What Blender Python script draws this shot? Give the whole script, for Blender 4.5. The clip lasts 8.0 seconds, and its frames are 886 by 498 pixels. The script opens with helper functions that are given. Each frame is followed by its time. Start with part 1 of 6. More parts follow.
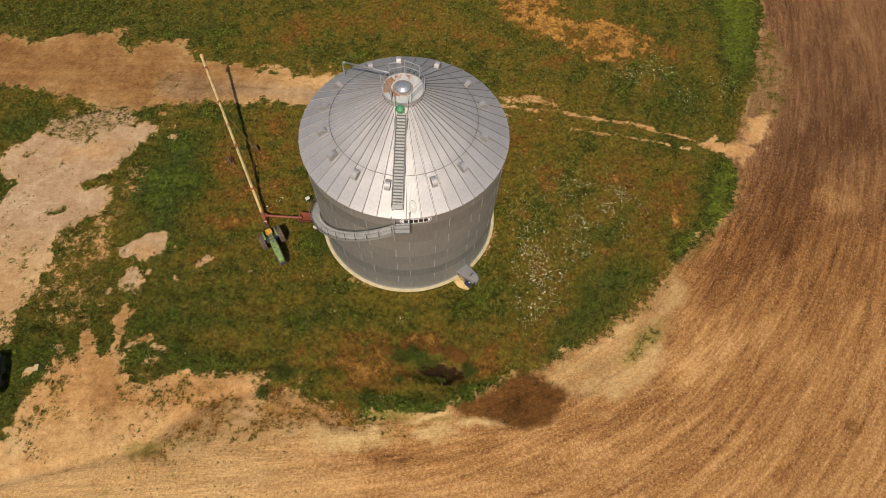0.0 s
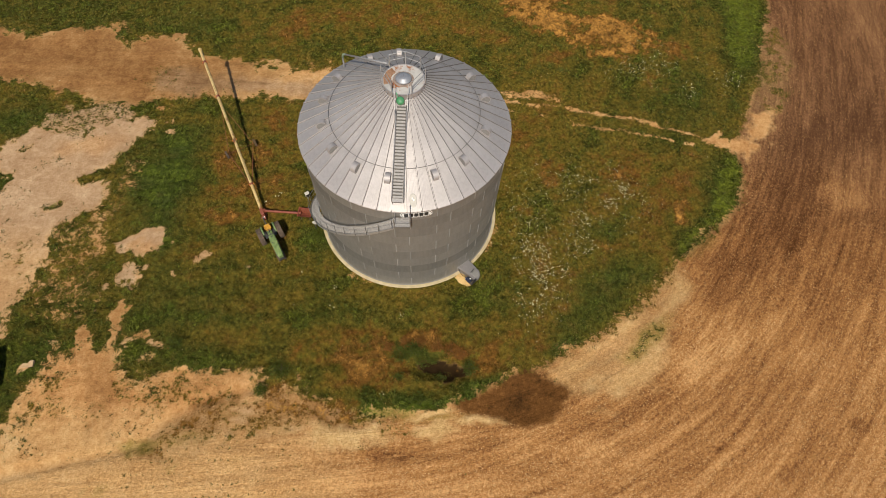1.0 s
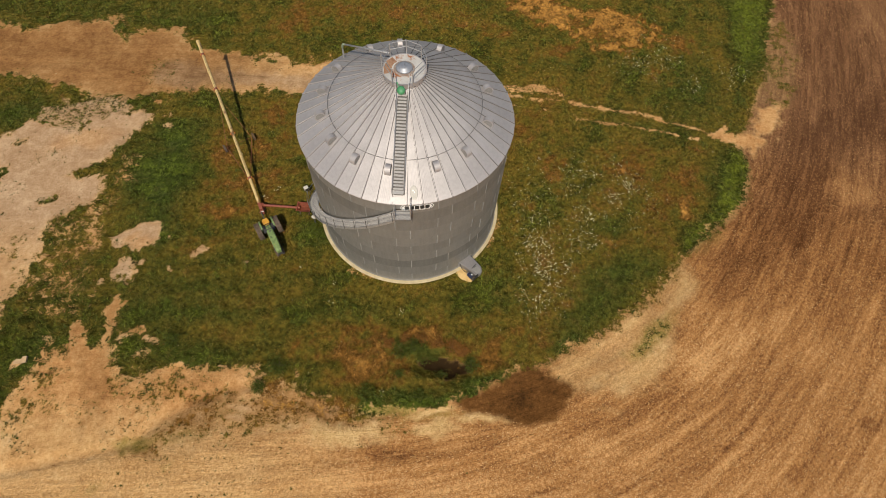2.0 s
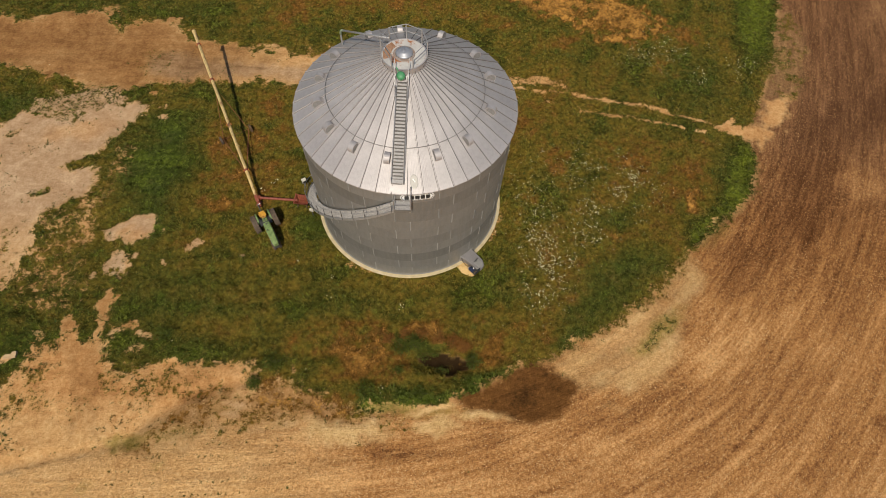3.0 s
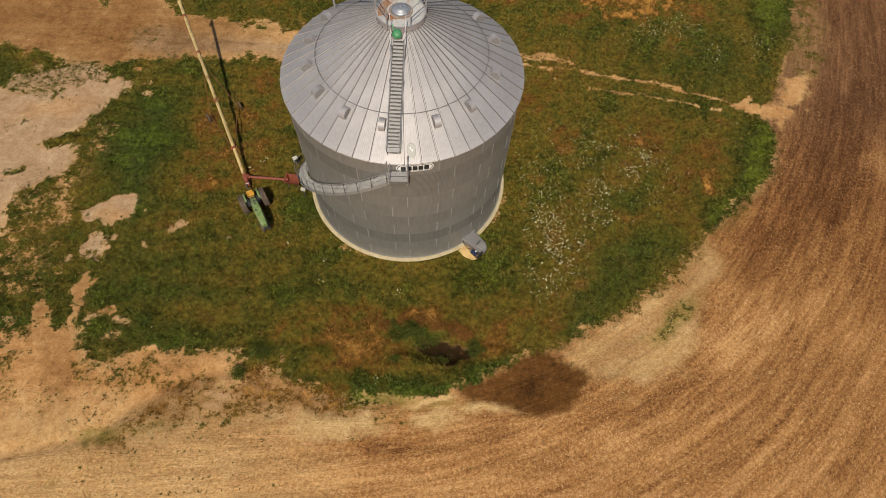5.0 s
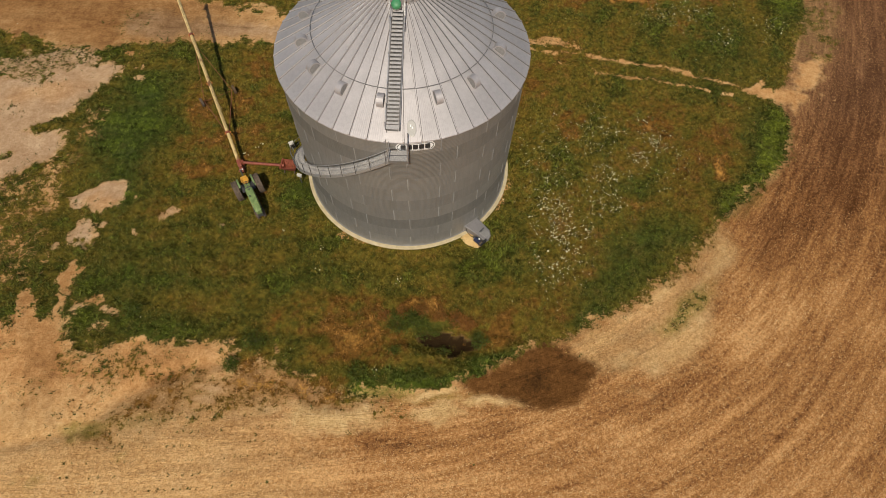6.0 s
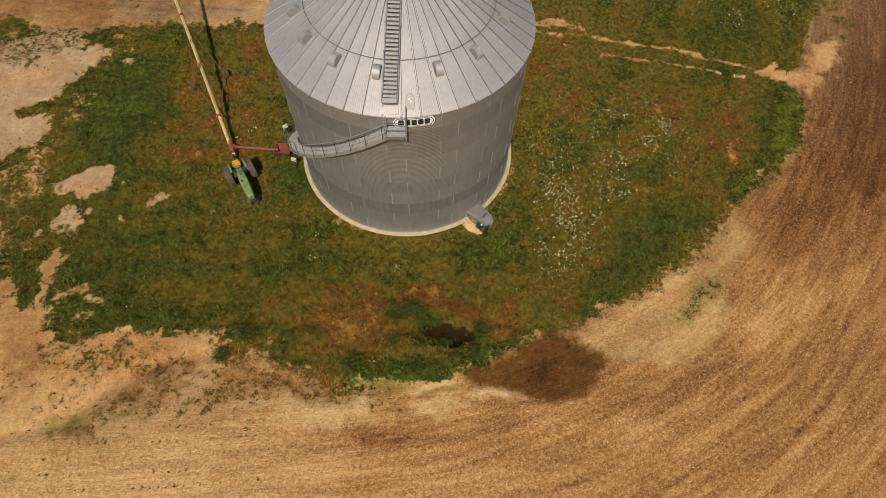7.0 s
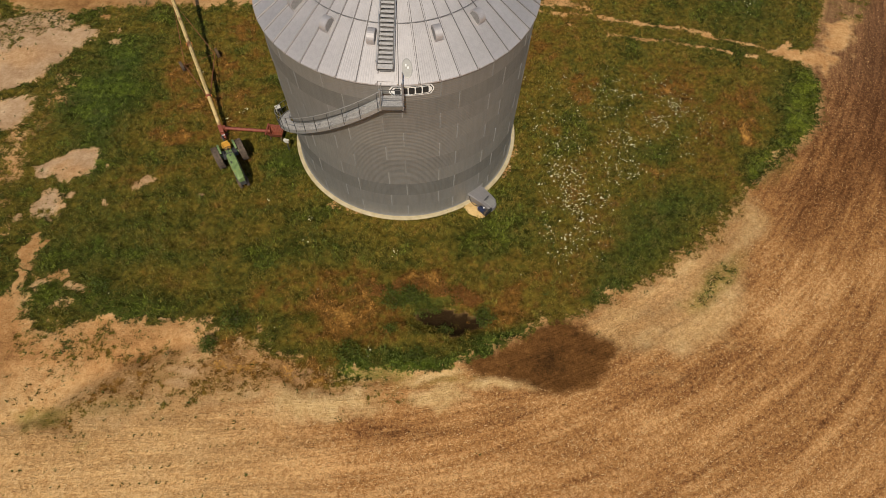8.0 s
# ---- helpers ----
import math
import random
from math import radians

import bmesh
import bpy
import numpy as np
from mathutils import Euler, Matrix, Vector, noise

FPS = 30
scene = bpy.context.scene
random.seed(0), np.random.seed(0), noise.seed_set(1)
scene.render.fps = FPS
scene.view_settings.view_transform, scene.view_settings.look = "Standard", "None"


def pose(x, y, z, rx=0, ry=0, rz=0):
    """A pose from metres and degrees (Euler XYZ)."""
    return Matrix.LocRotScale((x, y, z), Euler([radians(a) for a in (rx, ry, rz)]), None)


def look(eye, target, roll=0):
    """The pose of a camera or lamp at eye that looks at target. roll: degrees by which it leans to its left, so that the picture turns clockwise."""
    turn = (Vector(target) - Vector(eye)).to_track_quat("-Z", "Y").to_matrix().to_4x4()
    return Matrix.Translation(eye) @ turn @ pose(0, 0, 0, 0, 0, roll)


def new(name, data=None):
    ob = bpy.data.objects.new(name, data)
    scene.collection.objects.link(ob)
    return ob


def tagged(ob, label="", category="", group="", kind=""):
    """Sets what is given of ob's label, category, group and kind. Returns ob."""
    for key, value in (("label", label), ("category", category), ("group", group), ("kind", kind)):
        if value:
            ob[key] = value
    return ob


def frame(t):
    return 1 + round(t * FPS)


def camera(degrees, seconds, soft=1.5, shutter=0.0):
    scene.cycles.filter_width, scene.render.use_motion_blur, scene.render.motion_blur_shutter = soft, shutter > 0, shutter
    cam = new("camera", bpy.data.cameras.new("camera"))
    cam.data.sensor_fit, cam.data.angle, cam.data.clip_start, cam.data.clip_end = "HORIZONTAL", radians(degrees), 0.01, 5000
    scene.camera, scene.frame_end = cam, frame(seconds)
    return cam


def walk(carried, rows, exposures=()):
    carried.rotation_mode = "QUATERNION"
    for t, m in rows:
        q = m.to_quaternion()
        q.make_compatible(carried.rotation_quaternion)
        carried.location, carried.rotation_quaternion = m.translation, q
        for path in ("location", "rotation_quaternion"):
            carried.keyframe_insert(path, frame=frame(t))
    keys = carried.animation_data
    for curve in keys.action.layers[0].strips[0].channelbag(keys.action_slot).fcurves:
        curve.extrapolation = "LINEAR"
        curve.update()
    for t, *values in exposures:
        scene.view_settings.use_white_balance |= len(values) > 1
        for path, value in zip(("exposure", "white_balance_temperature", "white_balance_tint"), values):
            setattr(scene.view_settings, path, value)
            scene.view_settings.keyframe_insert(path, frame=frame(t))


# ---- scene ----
cam = camera(81.39, 8.0, soft=0.85)

# seconds, x, y, z, turn to the left from +y, tilt up, roll
PATH = (
    (0.0, 3.277, -24.747, 39.191, 0.005, -61.342, 3.968),
    (0.5, 3.287, -24.793, 38.849, 0.036, -61.270, 3.990),
    (1.0, 3.284, -24.834, 38.495, 0.147, -61.271, 3.926),
    (1.5, 3.272, -24.862, 38.097, 0.241, -61.247, 3.913),
    (3.0, 3.295, -24.847, 36.454, 0.503, -61.178, 3.779),
    (3.5, 3.350, -24.801, 35.771, 0.599, -61.159, 3.747),
    (4.0, 3.387, -24.751, 35.064, 0.637, -61.136, 3.761),
    (4.5, 3.428, -24.728, 34.320, 0.644, -61.200, 3.742),
    (6.0, 3.453, -24.779, 31.755, 1.019, -61.206, 3.363),
    (6.5, 3.484, -24.768, 30.863, 1.131, -61.248, 3.158),
    (7.0, 3.522, -24.764, 29.923, 1.272, -61.267, 2.990),
    (7.5, 3.568, -24.801, 28.922, 1.408, -61.178, 2.823),
    (8.0, 3.616, -24.899, 27.868, 1.477, -61.066, 2.642),
)


def aim(x, y, z, yaw, tilt, roll):
    """A camera pose from its heading, tilt and roll in degrees."""
    return pose(x, y, z, 90 + tilt, 0, yaw) @ pose(0, 0, 0, 0, 0, roll)


walk(cam, [(t, aim(*rest)) for t, *rest in PATH], [(0.0, 0.16), (3.0, 0.04), (8.0, 0.0)])

# ---- light: a high sun in the south, and the sky ----
SUN_UP, SUN_FROM = 52.0, (0.0, -1.0)
world = bpy.data.worlds.new("sky")
scene.world = world
world.use_nodes = True
wn, wl = world.node_tree.nodes, world.node_tree.links
sky = wn.new("ShaderNodeTexSky")
sky.sky_type, sky.sun_disc = "NISHITA", False
sky.sun_elevation = radians(SUN_UP)
sky.sun_rotation = math.atan2(SUN_FROM[0], SUN_FROM[1])
wl.new(sky.outputs["Color"], wn["Background"].inputs["Color"])
wn["Background"].inputs["Strength"].default_value = 0.07
sun = new("sun", bpy.data.lights.new("sun", "SUN"))
sun.data.energy, sun.data.angle, sun.data.color = 3.6, radians(0.53), (1.0, 0.905, 0.75)
flat = Vector((*SUN_FROM, 0)).normalized() * math.cos(radians(SUN_UP))
sun.matrix_world = look(Vector((flat.x, flat.y, math.sin(radians(SUN_UP)))) * 60, (0, 0, 0))


# ---- materials ----
def material(name):
    m = bpy.data.materials.new(name)
    m.use_nodes = True
    return m, m.node_tree.nodes, m.node_tree.links, m.node_tree.nodes["Principled BSDF"]


def ramp(nodes, stops):
    r = nodes.new("ShaderNodeValToRGB")
    while len(r.color_ramp.elements) < len(stops):
        r.color_ramp.elements.new(0.5)
    for e, (at, c) in zip(r.color_ramp.elements, stops):
        e.position, e.color = at, (*c, 1)
    return r


def noise_tex(nodes, links, scale, detail=4.0, rough=0.6, coords="Object", stretch=None):
    c = nodes.new("ShaderNodeTexCoord")
    n = nodes.new("ShaderNodeTexNoise")
    n.inputs["Scale"].default_value, n.inputs["Detail"].default_value, n.inputs["Roughness"].default_value = scale, detail, rough
    if stretch:
        mp = nodes.new("ShaderNodeMapping")
        mp.inputs["Scale"].default_value = stretch
        links.new(c.outputs[coords], mp.inputs["Vector"])
        links.new(mp.outputs["Vector"], n.inputs["Vector"])
    else:
        links.new(c.outputs[coords], n.inputs["Vector"])
    return n


def mix(nodes, links, a, b, factor, mode="MIX"):
    """A colour mix; a, b and factor are sockets or values. Returns the result socket."""
    x = nodes.new("ShaderNodeMix")
    x.data_type, x.blend_type = "RGBA", mode
    for sock, value in ((x.inputs[6], a), (x.inputs[7], b), (x.inputs[0], factor)):
        if isinstance(value, bpy.types.NodeSocket):
            links.new(value, sock)
        elif isinstance(value, tuple):
            sock.default_value = (*value, 1)
        else:
            sock.default_value = value
    return x.outputs[2]


def maths(nodes, links, op, a, b=0.0, clamp=False):
    x = nodes.new("ShaderNodeMath")
    x.operation, x.use_clamp = op, clamp
    for sock, value in ((x.inputs[0], a), (x.inputs[1], b)):
        if isinstance(value, bpy.types.NodeSocket):
            links.new(value, sock)
        else:
            sock.default_value = value
    return x.outputs[0]


def bump(nodes, links, bsdf, height, strength, distance):
    b = nodes.new("ShaderNodeBump")
    b.inputs["Strength"].default_value, b.inputs["Distance"].default_value = strength, distance
    links.new(height, b.inputs["Height"])
    links.new(b.outputs["Normal"], bsdf.inputs["Normal"])


def painted(name, dark, light, roughness=0.5, metal=0.0, scale=6.0, grain=60.0, bumpiness=0.15, rust=0.0, rust_color=(0.20, 0.075, 0.025), stretch=None):
    """Paint, rubber, plastic or metal: two scales of variation, worn or rusted patches, fine relief."""
    m, n, l, b = material(name)
    large = noise_tex(n, l, scale, 5, 0.65, stretch=stretch)
    fine = noise_tex(n, l, grain, 3, 0.6)
    both = maths(n, l, "ADD", maths(n, l, "MULTIPLY", large.outputs["Fac"], 0.7), maths(n, l, "MULTIPLY", fine.outputs["Fac"], 0.3))
    r = ramp(n, [(0.34, dark), (0.66, light)])
    l.new(both, r.inputs["Fac"])
    color = r.outputs["Color"]
    rough = maths(n, l, "ADD", maths(n, l, "MULTIPLY", fine.outputs["Fac"], 0.25), roughness - 0.12)
    if rust:
        patch = noise_tex(n, l, scale * 0.7, 6, 0.7)
        at = ramp(n, [(0.62 - 0.25 * rust, (0, 0, 0)), (0.70 - 0.2 * rust, (1, 1, 1))])
        l.new(patch.outputs["Fac"], at.inputs["Fac"])
        color = mix(n, l, color, rust_color, at.outputs["Color"])
        if metal:
            l.new(maths(n, l, "MULTIPLY", maths(n, l, "SUBTRACT", 1.0, at.outputs["Color"]), metal), b.inputs["Metallic"])
    elif metal:
        b.inputs["Metallic"].default_value = metal
    l.new(color, b.inputs["Base Color"])
    l.new(rough, b.inputs["Roughness"])
    bump(n, l, b, both, bumpiness, 0.01)
    return m


def galvanised(name, dark, light, roughness, metal=0.75, streaks=0.0):
    """Weathered zinc-coated steel: spangle, sheet-to-sheet tone, rain streaks."""
    m, n, l, b = material(name)
    info = n.new("ShaderNodeObjectInfo")
    large = noise_tex(n, l, 0.55, 5, 0.6)
    c = n.new("ShaderNodeTexCoord")
    vor = n.new("ShaderNodeTexVoronoi")
    vor.inputs["Scale"].default_value = 26
    l.new(c.outputs["Object"], vor.inputs["Vector"])
    down = noise_tex(n, l, 1.0, 5, 0.7, stretch=(5.0, 5.0, 0.35))
    v = maths(n, l, "MULTIPLY", large.outputs["Fac"], 0.40)
    v = maths(n, l, "ADD", v, maths(n, l, "MULTIPLY", down.outputs["Fac"], 0.30 + streaks))
    v = maths(n, l, "ADD", v, maths(n, l, "MULTIPLY", vor.outputs["Color"], 0.12))
    v = maths(n, l, "ADD", v, maths(n, l, "MULTIPLY", info.outputs["Random"], 0.18))
    r = ramp(n, [(0.30, dark), (0.75, light)])
    l.new(v, r.inputs["Fac"])
    l.new(r.outputs["Color"], b.inputs["Base Color"])
    b.inputs["Metallic"].default_value = metal
    l.new(maths(n, l, "ADD", maths(n, l, "MULTIPLY", v, -0.20), roughness + 0.1), b.inputs["Roughness"])
    bump(n, l, b, vor.outputs["Distance"], 0.06, 0.004)
    return m


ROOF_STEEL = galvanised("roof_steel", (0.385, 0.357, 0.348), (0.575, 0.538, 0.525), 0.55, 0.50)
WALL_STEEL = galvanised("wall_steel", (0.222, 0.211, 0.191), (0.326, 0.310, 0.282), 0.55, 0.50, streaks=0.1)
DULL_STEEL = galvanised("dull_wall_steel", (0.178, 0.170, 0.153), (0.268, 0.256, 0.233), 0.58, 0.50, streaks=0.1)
SEAM_STEEL = galvanised("seam_steel", (0.27, 0.258, 0.235), (0.42, 0.403, 0.370), 0.55, 0.45)
# dirt in the roof seams; on the ladder this colour stands for shade
SEAM_DIRT_AND_SHADE = painted("seam_dirt_and_shade", (0.09, 0.085, 0.08), (0.18, 0.17, 0.16), 0.8, 0.0)
HATCH_STEEL = galvanised("hatch_steel", (0.24, 0.222, 0.212), (0.36, 0.336, 0.322), 0.6, 0.5)
HOOP_STEEL = painted("hoop_steel", (0.15, 0.145, 0.14), (0.26, 0.25, 0.24), 0.55, 0.4)
VENT_SCREEN = painted("vent_screen", (0.21, 0.20, 0.19), (0.33, 0.315, 0.30), 0.7, 0.2, 12, 120)
RAIL_STEEL = painted("rail_steel", (0.36, 0.355, 0.35), (0.58, 0.57, 0.56), 0.5, 0.6, 9, 70)
TREAD_STEEL = painted("tread_steel", (0.20, 0.190, 0.178), (0.56, 0.53, 0.50), 0.55, 0.15, 14, 90, 0.4)
LADDER_STEEL = painted("ladder_steel", (0.36, 0.335, 0.315), (0.60, 0.57, 0.54), 0.55, 0.1, 10, 70)
DARK_STEEL = painted("dark_steel", (0.05, 0.05, 0.05), (0.12, 0.115, 0.11), 0.5, 0.3)
DECK_STEEL = painted("rusting_deck_steel", (0.46, 0.44, 0.41), (0.66, 0.63, 0.58), 0.6, 0.1, 1.5, 40, 0.2, rust=0.25, rust_color=(0.34, 0.12, 0.035))
CAP_RING = painted("cap_ring_steel", (0.24, 0.15, 0.10), (0.42, 0.36, 0.32), 0.65, 0.2, 6, 50)
RUST = painted("rust_stain", (0.20, 0.085, 0.035), (0.44, 0.27, 0.17), 0.85, 0.0, 7, 40, 0.3)
BRIGHT_STEEL = painted("bright_steel", (0.34, 0.35, 0.38), (0.50, 0.51, 0.54), 0.50, 0.6, 4, 60, 0.05)
GREEN_CAP = painted("green_plastic", (0.04, 0.19, 0.075), (0.08, 0.30, 0.13), 0.5, 0.0)
PALE_GREEN = painted("faded_green_plastic", (0.20, 0.27, 0.16), (0.34, 0.40, 0.27), 0.6)
WHITE_PAINT = painted("white_paint", (0.74, 0.72, 0.68), (0.86, 0.85, 0.82), 0.5)
DULL_WHITE = painted("dull_white_paint", (0.42, 0.39, 0.33), (0.64, 0.60, 0.52), 0.55)
BLACK_PAINT = painted("black_paint", (0.015, 0.015, 0.015), (0.035, 0.035, 0.035), 0.5)
TRACTOR_GREEN = painted("tractor_green", (0.085, 0.135, 0.042), (0.27, 0.36, 0.13), 0.45, 0.0, 5, 40, 0.1, rust=0.12, rust_color=(0.16, 0.13, 0.07))
TRACTOR_YELLOW = painted("tractor_yellow", (0.55, 0.29, 0.03), (0.72, 0.42, 0.06), 0.5)
SEAT_YELLOW = painted("seat_yellow", (0.50, 0.25, 0.025), (0.66, 0.37, 0.06), 0.6)
RUBBER = painted("rubber", (0.045, 0.033, 0.025), (0.17, 0.118, 0.080), 0.85, 0.0, 7, 60, 0.4)
BROWN_RUBBER = painted("brown_rubber", (0.070, 0.042, 0.020), (0.16, 0.095, 0.045), 0.9, 0.0, 7, 60, 0.4)
AUGER_CREAM = painted("auger_cream", (0.50, 0.34, 0.13), (0.74, 0.55, 0.25), 0.55, 0.0, 2.2, 50, 0.1, rust=0.32)
AUGER_RUST = painted("rusty_auger_frame", (0.14, 0.044, 0.016), (0.30, 0.105, 0.036), 0.75)
AUGER_RED = painted("auger_red", (0.17, 0.035, 0.018), (0.30, 0.085, 0.045), 0.55, 0.0, 4, 50, 0.15)
AUGER_ORANGE = painted("auger_orange", (0.42, 0.12, 0.02), (0.58, 0.20, 0.04), 0.55)
FIELD_STONE = painted("field_stone", (0.38, 0.24, 0.12), (0.60, 0.42, 0.24), 0.9, 0.0, 2.2, 45, 0.35)
CONCRETE = painted("concrete", (0.42, 0.33, 0.18), (0.62, 0.52, 0.33), 0.9, 0.0, 2.2, 45, 0.35)
BLUE_METAL = painted("blue_motor_paint", (0.012, 0.016, 0.040), (0.03, 0.04, 0.09), 0.35)
GRAIN = painted("spilled_grain", (0.50, 0.32, 0.12), (0.72, 0.50, 0.22), 0.9, 0.0, 5, 30, 0.6)


def leaf_material(name, stops, vary=0.35, cool=None):
    """Leaves: their colour by the 'dry' attribute (bluer greens by 'cool'), with a random tone for each one."""
    m, n, l, b = material(name)
    at = n.new("ShaderNodeAttribute")
    at.attribute_name = "dry"
    geo = n.new("ShaderNodeNewGeometry")
    tone = maths(n, l, "ADD", at.outputs["Fac"], maths(n, l, "MULTIPLY", maths(n, l, "SUBTRACT", geo.outputs["Random Per Island"], 0.5), vary), True)
    r = ramp(n, stops)
    l.new(tone, r.inputs["Fac"])
    color = r.outputs["Color"]
    if cool:
        dim = n.new("ShaderNodeAttribute")
        dim.attribute_name = "cool"
        c = ramp(n, cool)
        l.new(tone, c.inputs["Fac"])
        color = mix(n, l, color, c.outputs["Color"], dim.outputs["Fac"])
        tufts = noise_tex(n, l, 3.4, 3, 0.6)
        # darkens and lightens the blades: shade between tufts put into their colour
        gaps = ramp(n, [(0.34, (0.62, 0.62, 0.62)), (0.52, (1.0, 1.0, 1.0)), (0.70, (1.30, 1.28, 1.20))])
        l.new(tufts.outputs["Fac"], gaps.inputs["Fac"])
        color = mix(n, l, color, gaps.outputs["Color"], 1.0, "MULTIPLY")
    l.new(color, b.inputs["Base Color"])
    b.inputs["Roughness"].default_value = 0.65
    b.inputs["Specular IOR Level"].default_value = 0.15
    return m


GRASS = leaf_material("grass_blades", [(0.0, (0.220, 0.245, 0.028)), (0.17, (0.072, 0.082, 0.015)), (0.36, (0.200, 0.168, 0.025)), (0.52, (0.245, 0.170, 0.028)), (0.70, (0.200, 0.100, 0.022)), (0.86, (0.26, 0.13, 0.030)), (1.0, (0.54, 0.28, 0.066))], 0.22,
                      [(0.0, (0.175, 0.215, 0.028)), (0.22, (0.066, 0.096, 0.017)), (0.55, (0.122, 0.132, 0.026)), (1.0, (0.22, 0.18, 0.05))])
WEED = leaf_material("weed_leaves", [(0.0, (0.105, 0.125, 0.016)), (0.25, (0.046, 0.064, 0.010)), (0.5, (0.085, 0.095, 0.016)), (0.75, (0.18, 0.085, 0.020)), (1.0, (0.30, 0.125, 0.030))])
PETAL = painted("white_petals", (0.50, 0.45, 0.24), (0.72, 0.66, 0.40), 0.7)
STRAW = leaf_material("straw", [(0.0, (0.16, 0.070, 0.024)), (0.35, (0.34, 0.170, 0.060)), (0.7, (0.56, 0.33, 0.13)), (1.0, (0.74, 0.50, 0.24))])
BARK = painted("bark", (0.06, 0.045, 0.03), (0.14, 0.10, 0.07), 0.9)


# ---- mesh helpers ----
def link_mesh(name, data, mat, parent=None, label=""):
    ob = new(name, data)
    if mat is not None and not data.materials:
        data.materials.append(mat)
    if parent is not None:
        ob.parent = parent
    if label:
        tagged(ob, label)
    return ob


def part(name, bm, mat, parent=None, label="", smooth=False):
    """Links a bmesh as one mesh object under its thing."""
    data = bpy.data.meshes.new(name)
    bmesh.ops.recalc_face_normals(bm, faces=bm.faces)
    if smooth:
        for face in bm.faces:
            face.smooth = True
    bm.to_mesh(data)
    bm.free()
    return link_mesh(name, data, mat, parent, label)


def thing(name, label, category, m=None, group="", kind=""):
    ob = new(name)
    ob.empty_display_size = 0.2
    if m is not None:
        ob.matrix_world = m
    return tagged(ob, label, category, group, kind)


def box(bm, size, m, edge=0.0):
    r = bmesh.ops.create_cube(bm, size=1.0, matrix=m @ Matrix.Diagonal((*size, 1)))
    if edge:
        edges = list({e for v in r["verts"] for e in v.link_edges})
        bmesh.ops.bevel(bm, geom=edges, offset=edge, segments=2, affect="EDGES", profile=0.5)
    return bm


def rod(bm, a, b, r, sides=8, r2=None):
    """A round bar from a to b."""
    a, b = Vector(a), Vector(b)
    m = Matrix.Translation((a + b) / 2) @ (b - a).to_track_quat("Z", "Y").to_matrix().to_4x4()
    bmesh.ops.create_cone(bm, cap_ends=True, segments=sides, radius1=r, radius2=r if r2 is None else r2, depth=(b - a).length, matrix=m)
    return bm


def polyline(bm, points, r, sides=6):
    """A bent pipe with joined rings."""
    pts = [Vector(p) for p in points]
    rings = []
    for i, p in enumerate(pts):
        way = (pts[min(i + 1, len(pts) - 1)] - pts[max(i - 1, 0)]).normalized()
        q = way.to_track_quat("Z", "Y")
        rings.append([bm.verts.new(p + q @ Vector((r * math.cos(2 * math.pi * k / sides), r * math.sin(2 * math.pi * k / sides), 0))) for k in range(sides)])
    for u, v in zip(rings, rings[1:]):
        for k in range(sides):
            bm.faces.new((u[k], u[(k + 1) % sides], v[(k + 1) % sides], v[k]))
    bm.faces.new(rings[0][::-1])
    bm.faces.new(rings[-1])
    return bm


def lathe(bm, profile, sides=32, m=None, closed=False):
    """Turns a profile of (radius, height) round the z axis."""
    m = m or Matrix()
    rings = [[bm.verts.new(m @ Vector((r * math.cos(2 * math.pi * k / sides), r * math.sin(2 * math.pi * k / sides), z))) for k in range(sides)] for r, z in profile]
    pairs = list(zip(rings, rings[1:])) + ([(rings[-1], rings[0])] if closed else [])
    for u, v in pairs:
        for k in range(sides):
            bm.faces.new((u[k], u[(k + 1) % sides], v[(k + 1) % sides], v[k]))
    if not closed:
        if profile[0][0] > 1e-4:
            bm.faces.new(rings[0][::-1])
        if profile[-1][0] > 1e-4:
            bm.faces.new(rings[-1])
    bmesh.ops.remove_doubles(bm, verts=bm.verts, dist=1e-5)
    return bm


def polar(r, degrees, z):
    return Vector((r * math.cos(radians(degrees)), r * math.sin(radians(degrees)), z))


# ---- the ground: fields of numbers over the plan ----
def lattice(ix, iy, seed):
    h = (ix.astype(np.int64) * 374761393 + iy.astype(np.int64) * 668265263 + seed * 1274126177) & 0xFFFFFFFF
    h = ((h ^ (h >> 13)) * 1103515245) & 0xFFFFFFFF
    return ((h ^ (h >> 16)) & 0xFFFF) / 65535.0


def value_noise(x, y, seed):
    ix, iy = np.floor(x), np.floor(y)
    fx, fy = x - ix, y - iy
    fx, fy = fx * fx * fx * (fx * (fx * 6 - 15) + 10), fy * fy * fy * (fy * (fy * 6 - 15) + 10)
    a, b = lattice(ix, iy, seed), lattice(ix + 1, iy, seed)
    c, d = lattice(ix, iy + 1, seed), lattice(ix + 1, iy + 1, seed)
    return (a + (b - a) * fx) * (1 - fy) + (c + (d - c) * fx) * fy


def fbm(x, y, scale, seed, octaves=4, gain=0.55):
    """Layered noise about 0, from about -1 to 1; scale: the largest feature in metres."""
    total, amp, norm = 0.0, 1.0, 0.0
    for k in range(octaves):
        f = 2.03**k / scale
        c, s = math.cos(0.6 * k + seed), math.sin(0.6 * k + seed)
        total = total + amp * (value_noise((x * c - y * s) * f + 17.3 * k, (x * s + y * c) * f - 9.1 * k, seed + 31 * k) * 2 - 1)
        norm += amp
        amp *= gain
    return total / norm * 1.6


def step(a, b, v):
    t = np.clip((v - a) / (b - a), 0, 1)
    return t * t * (3 - 2 * t)


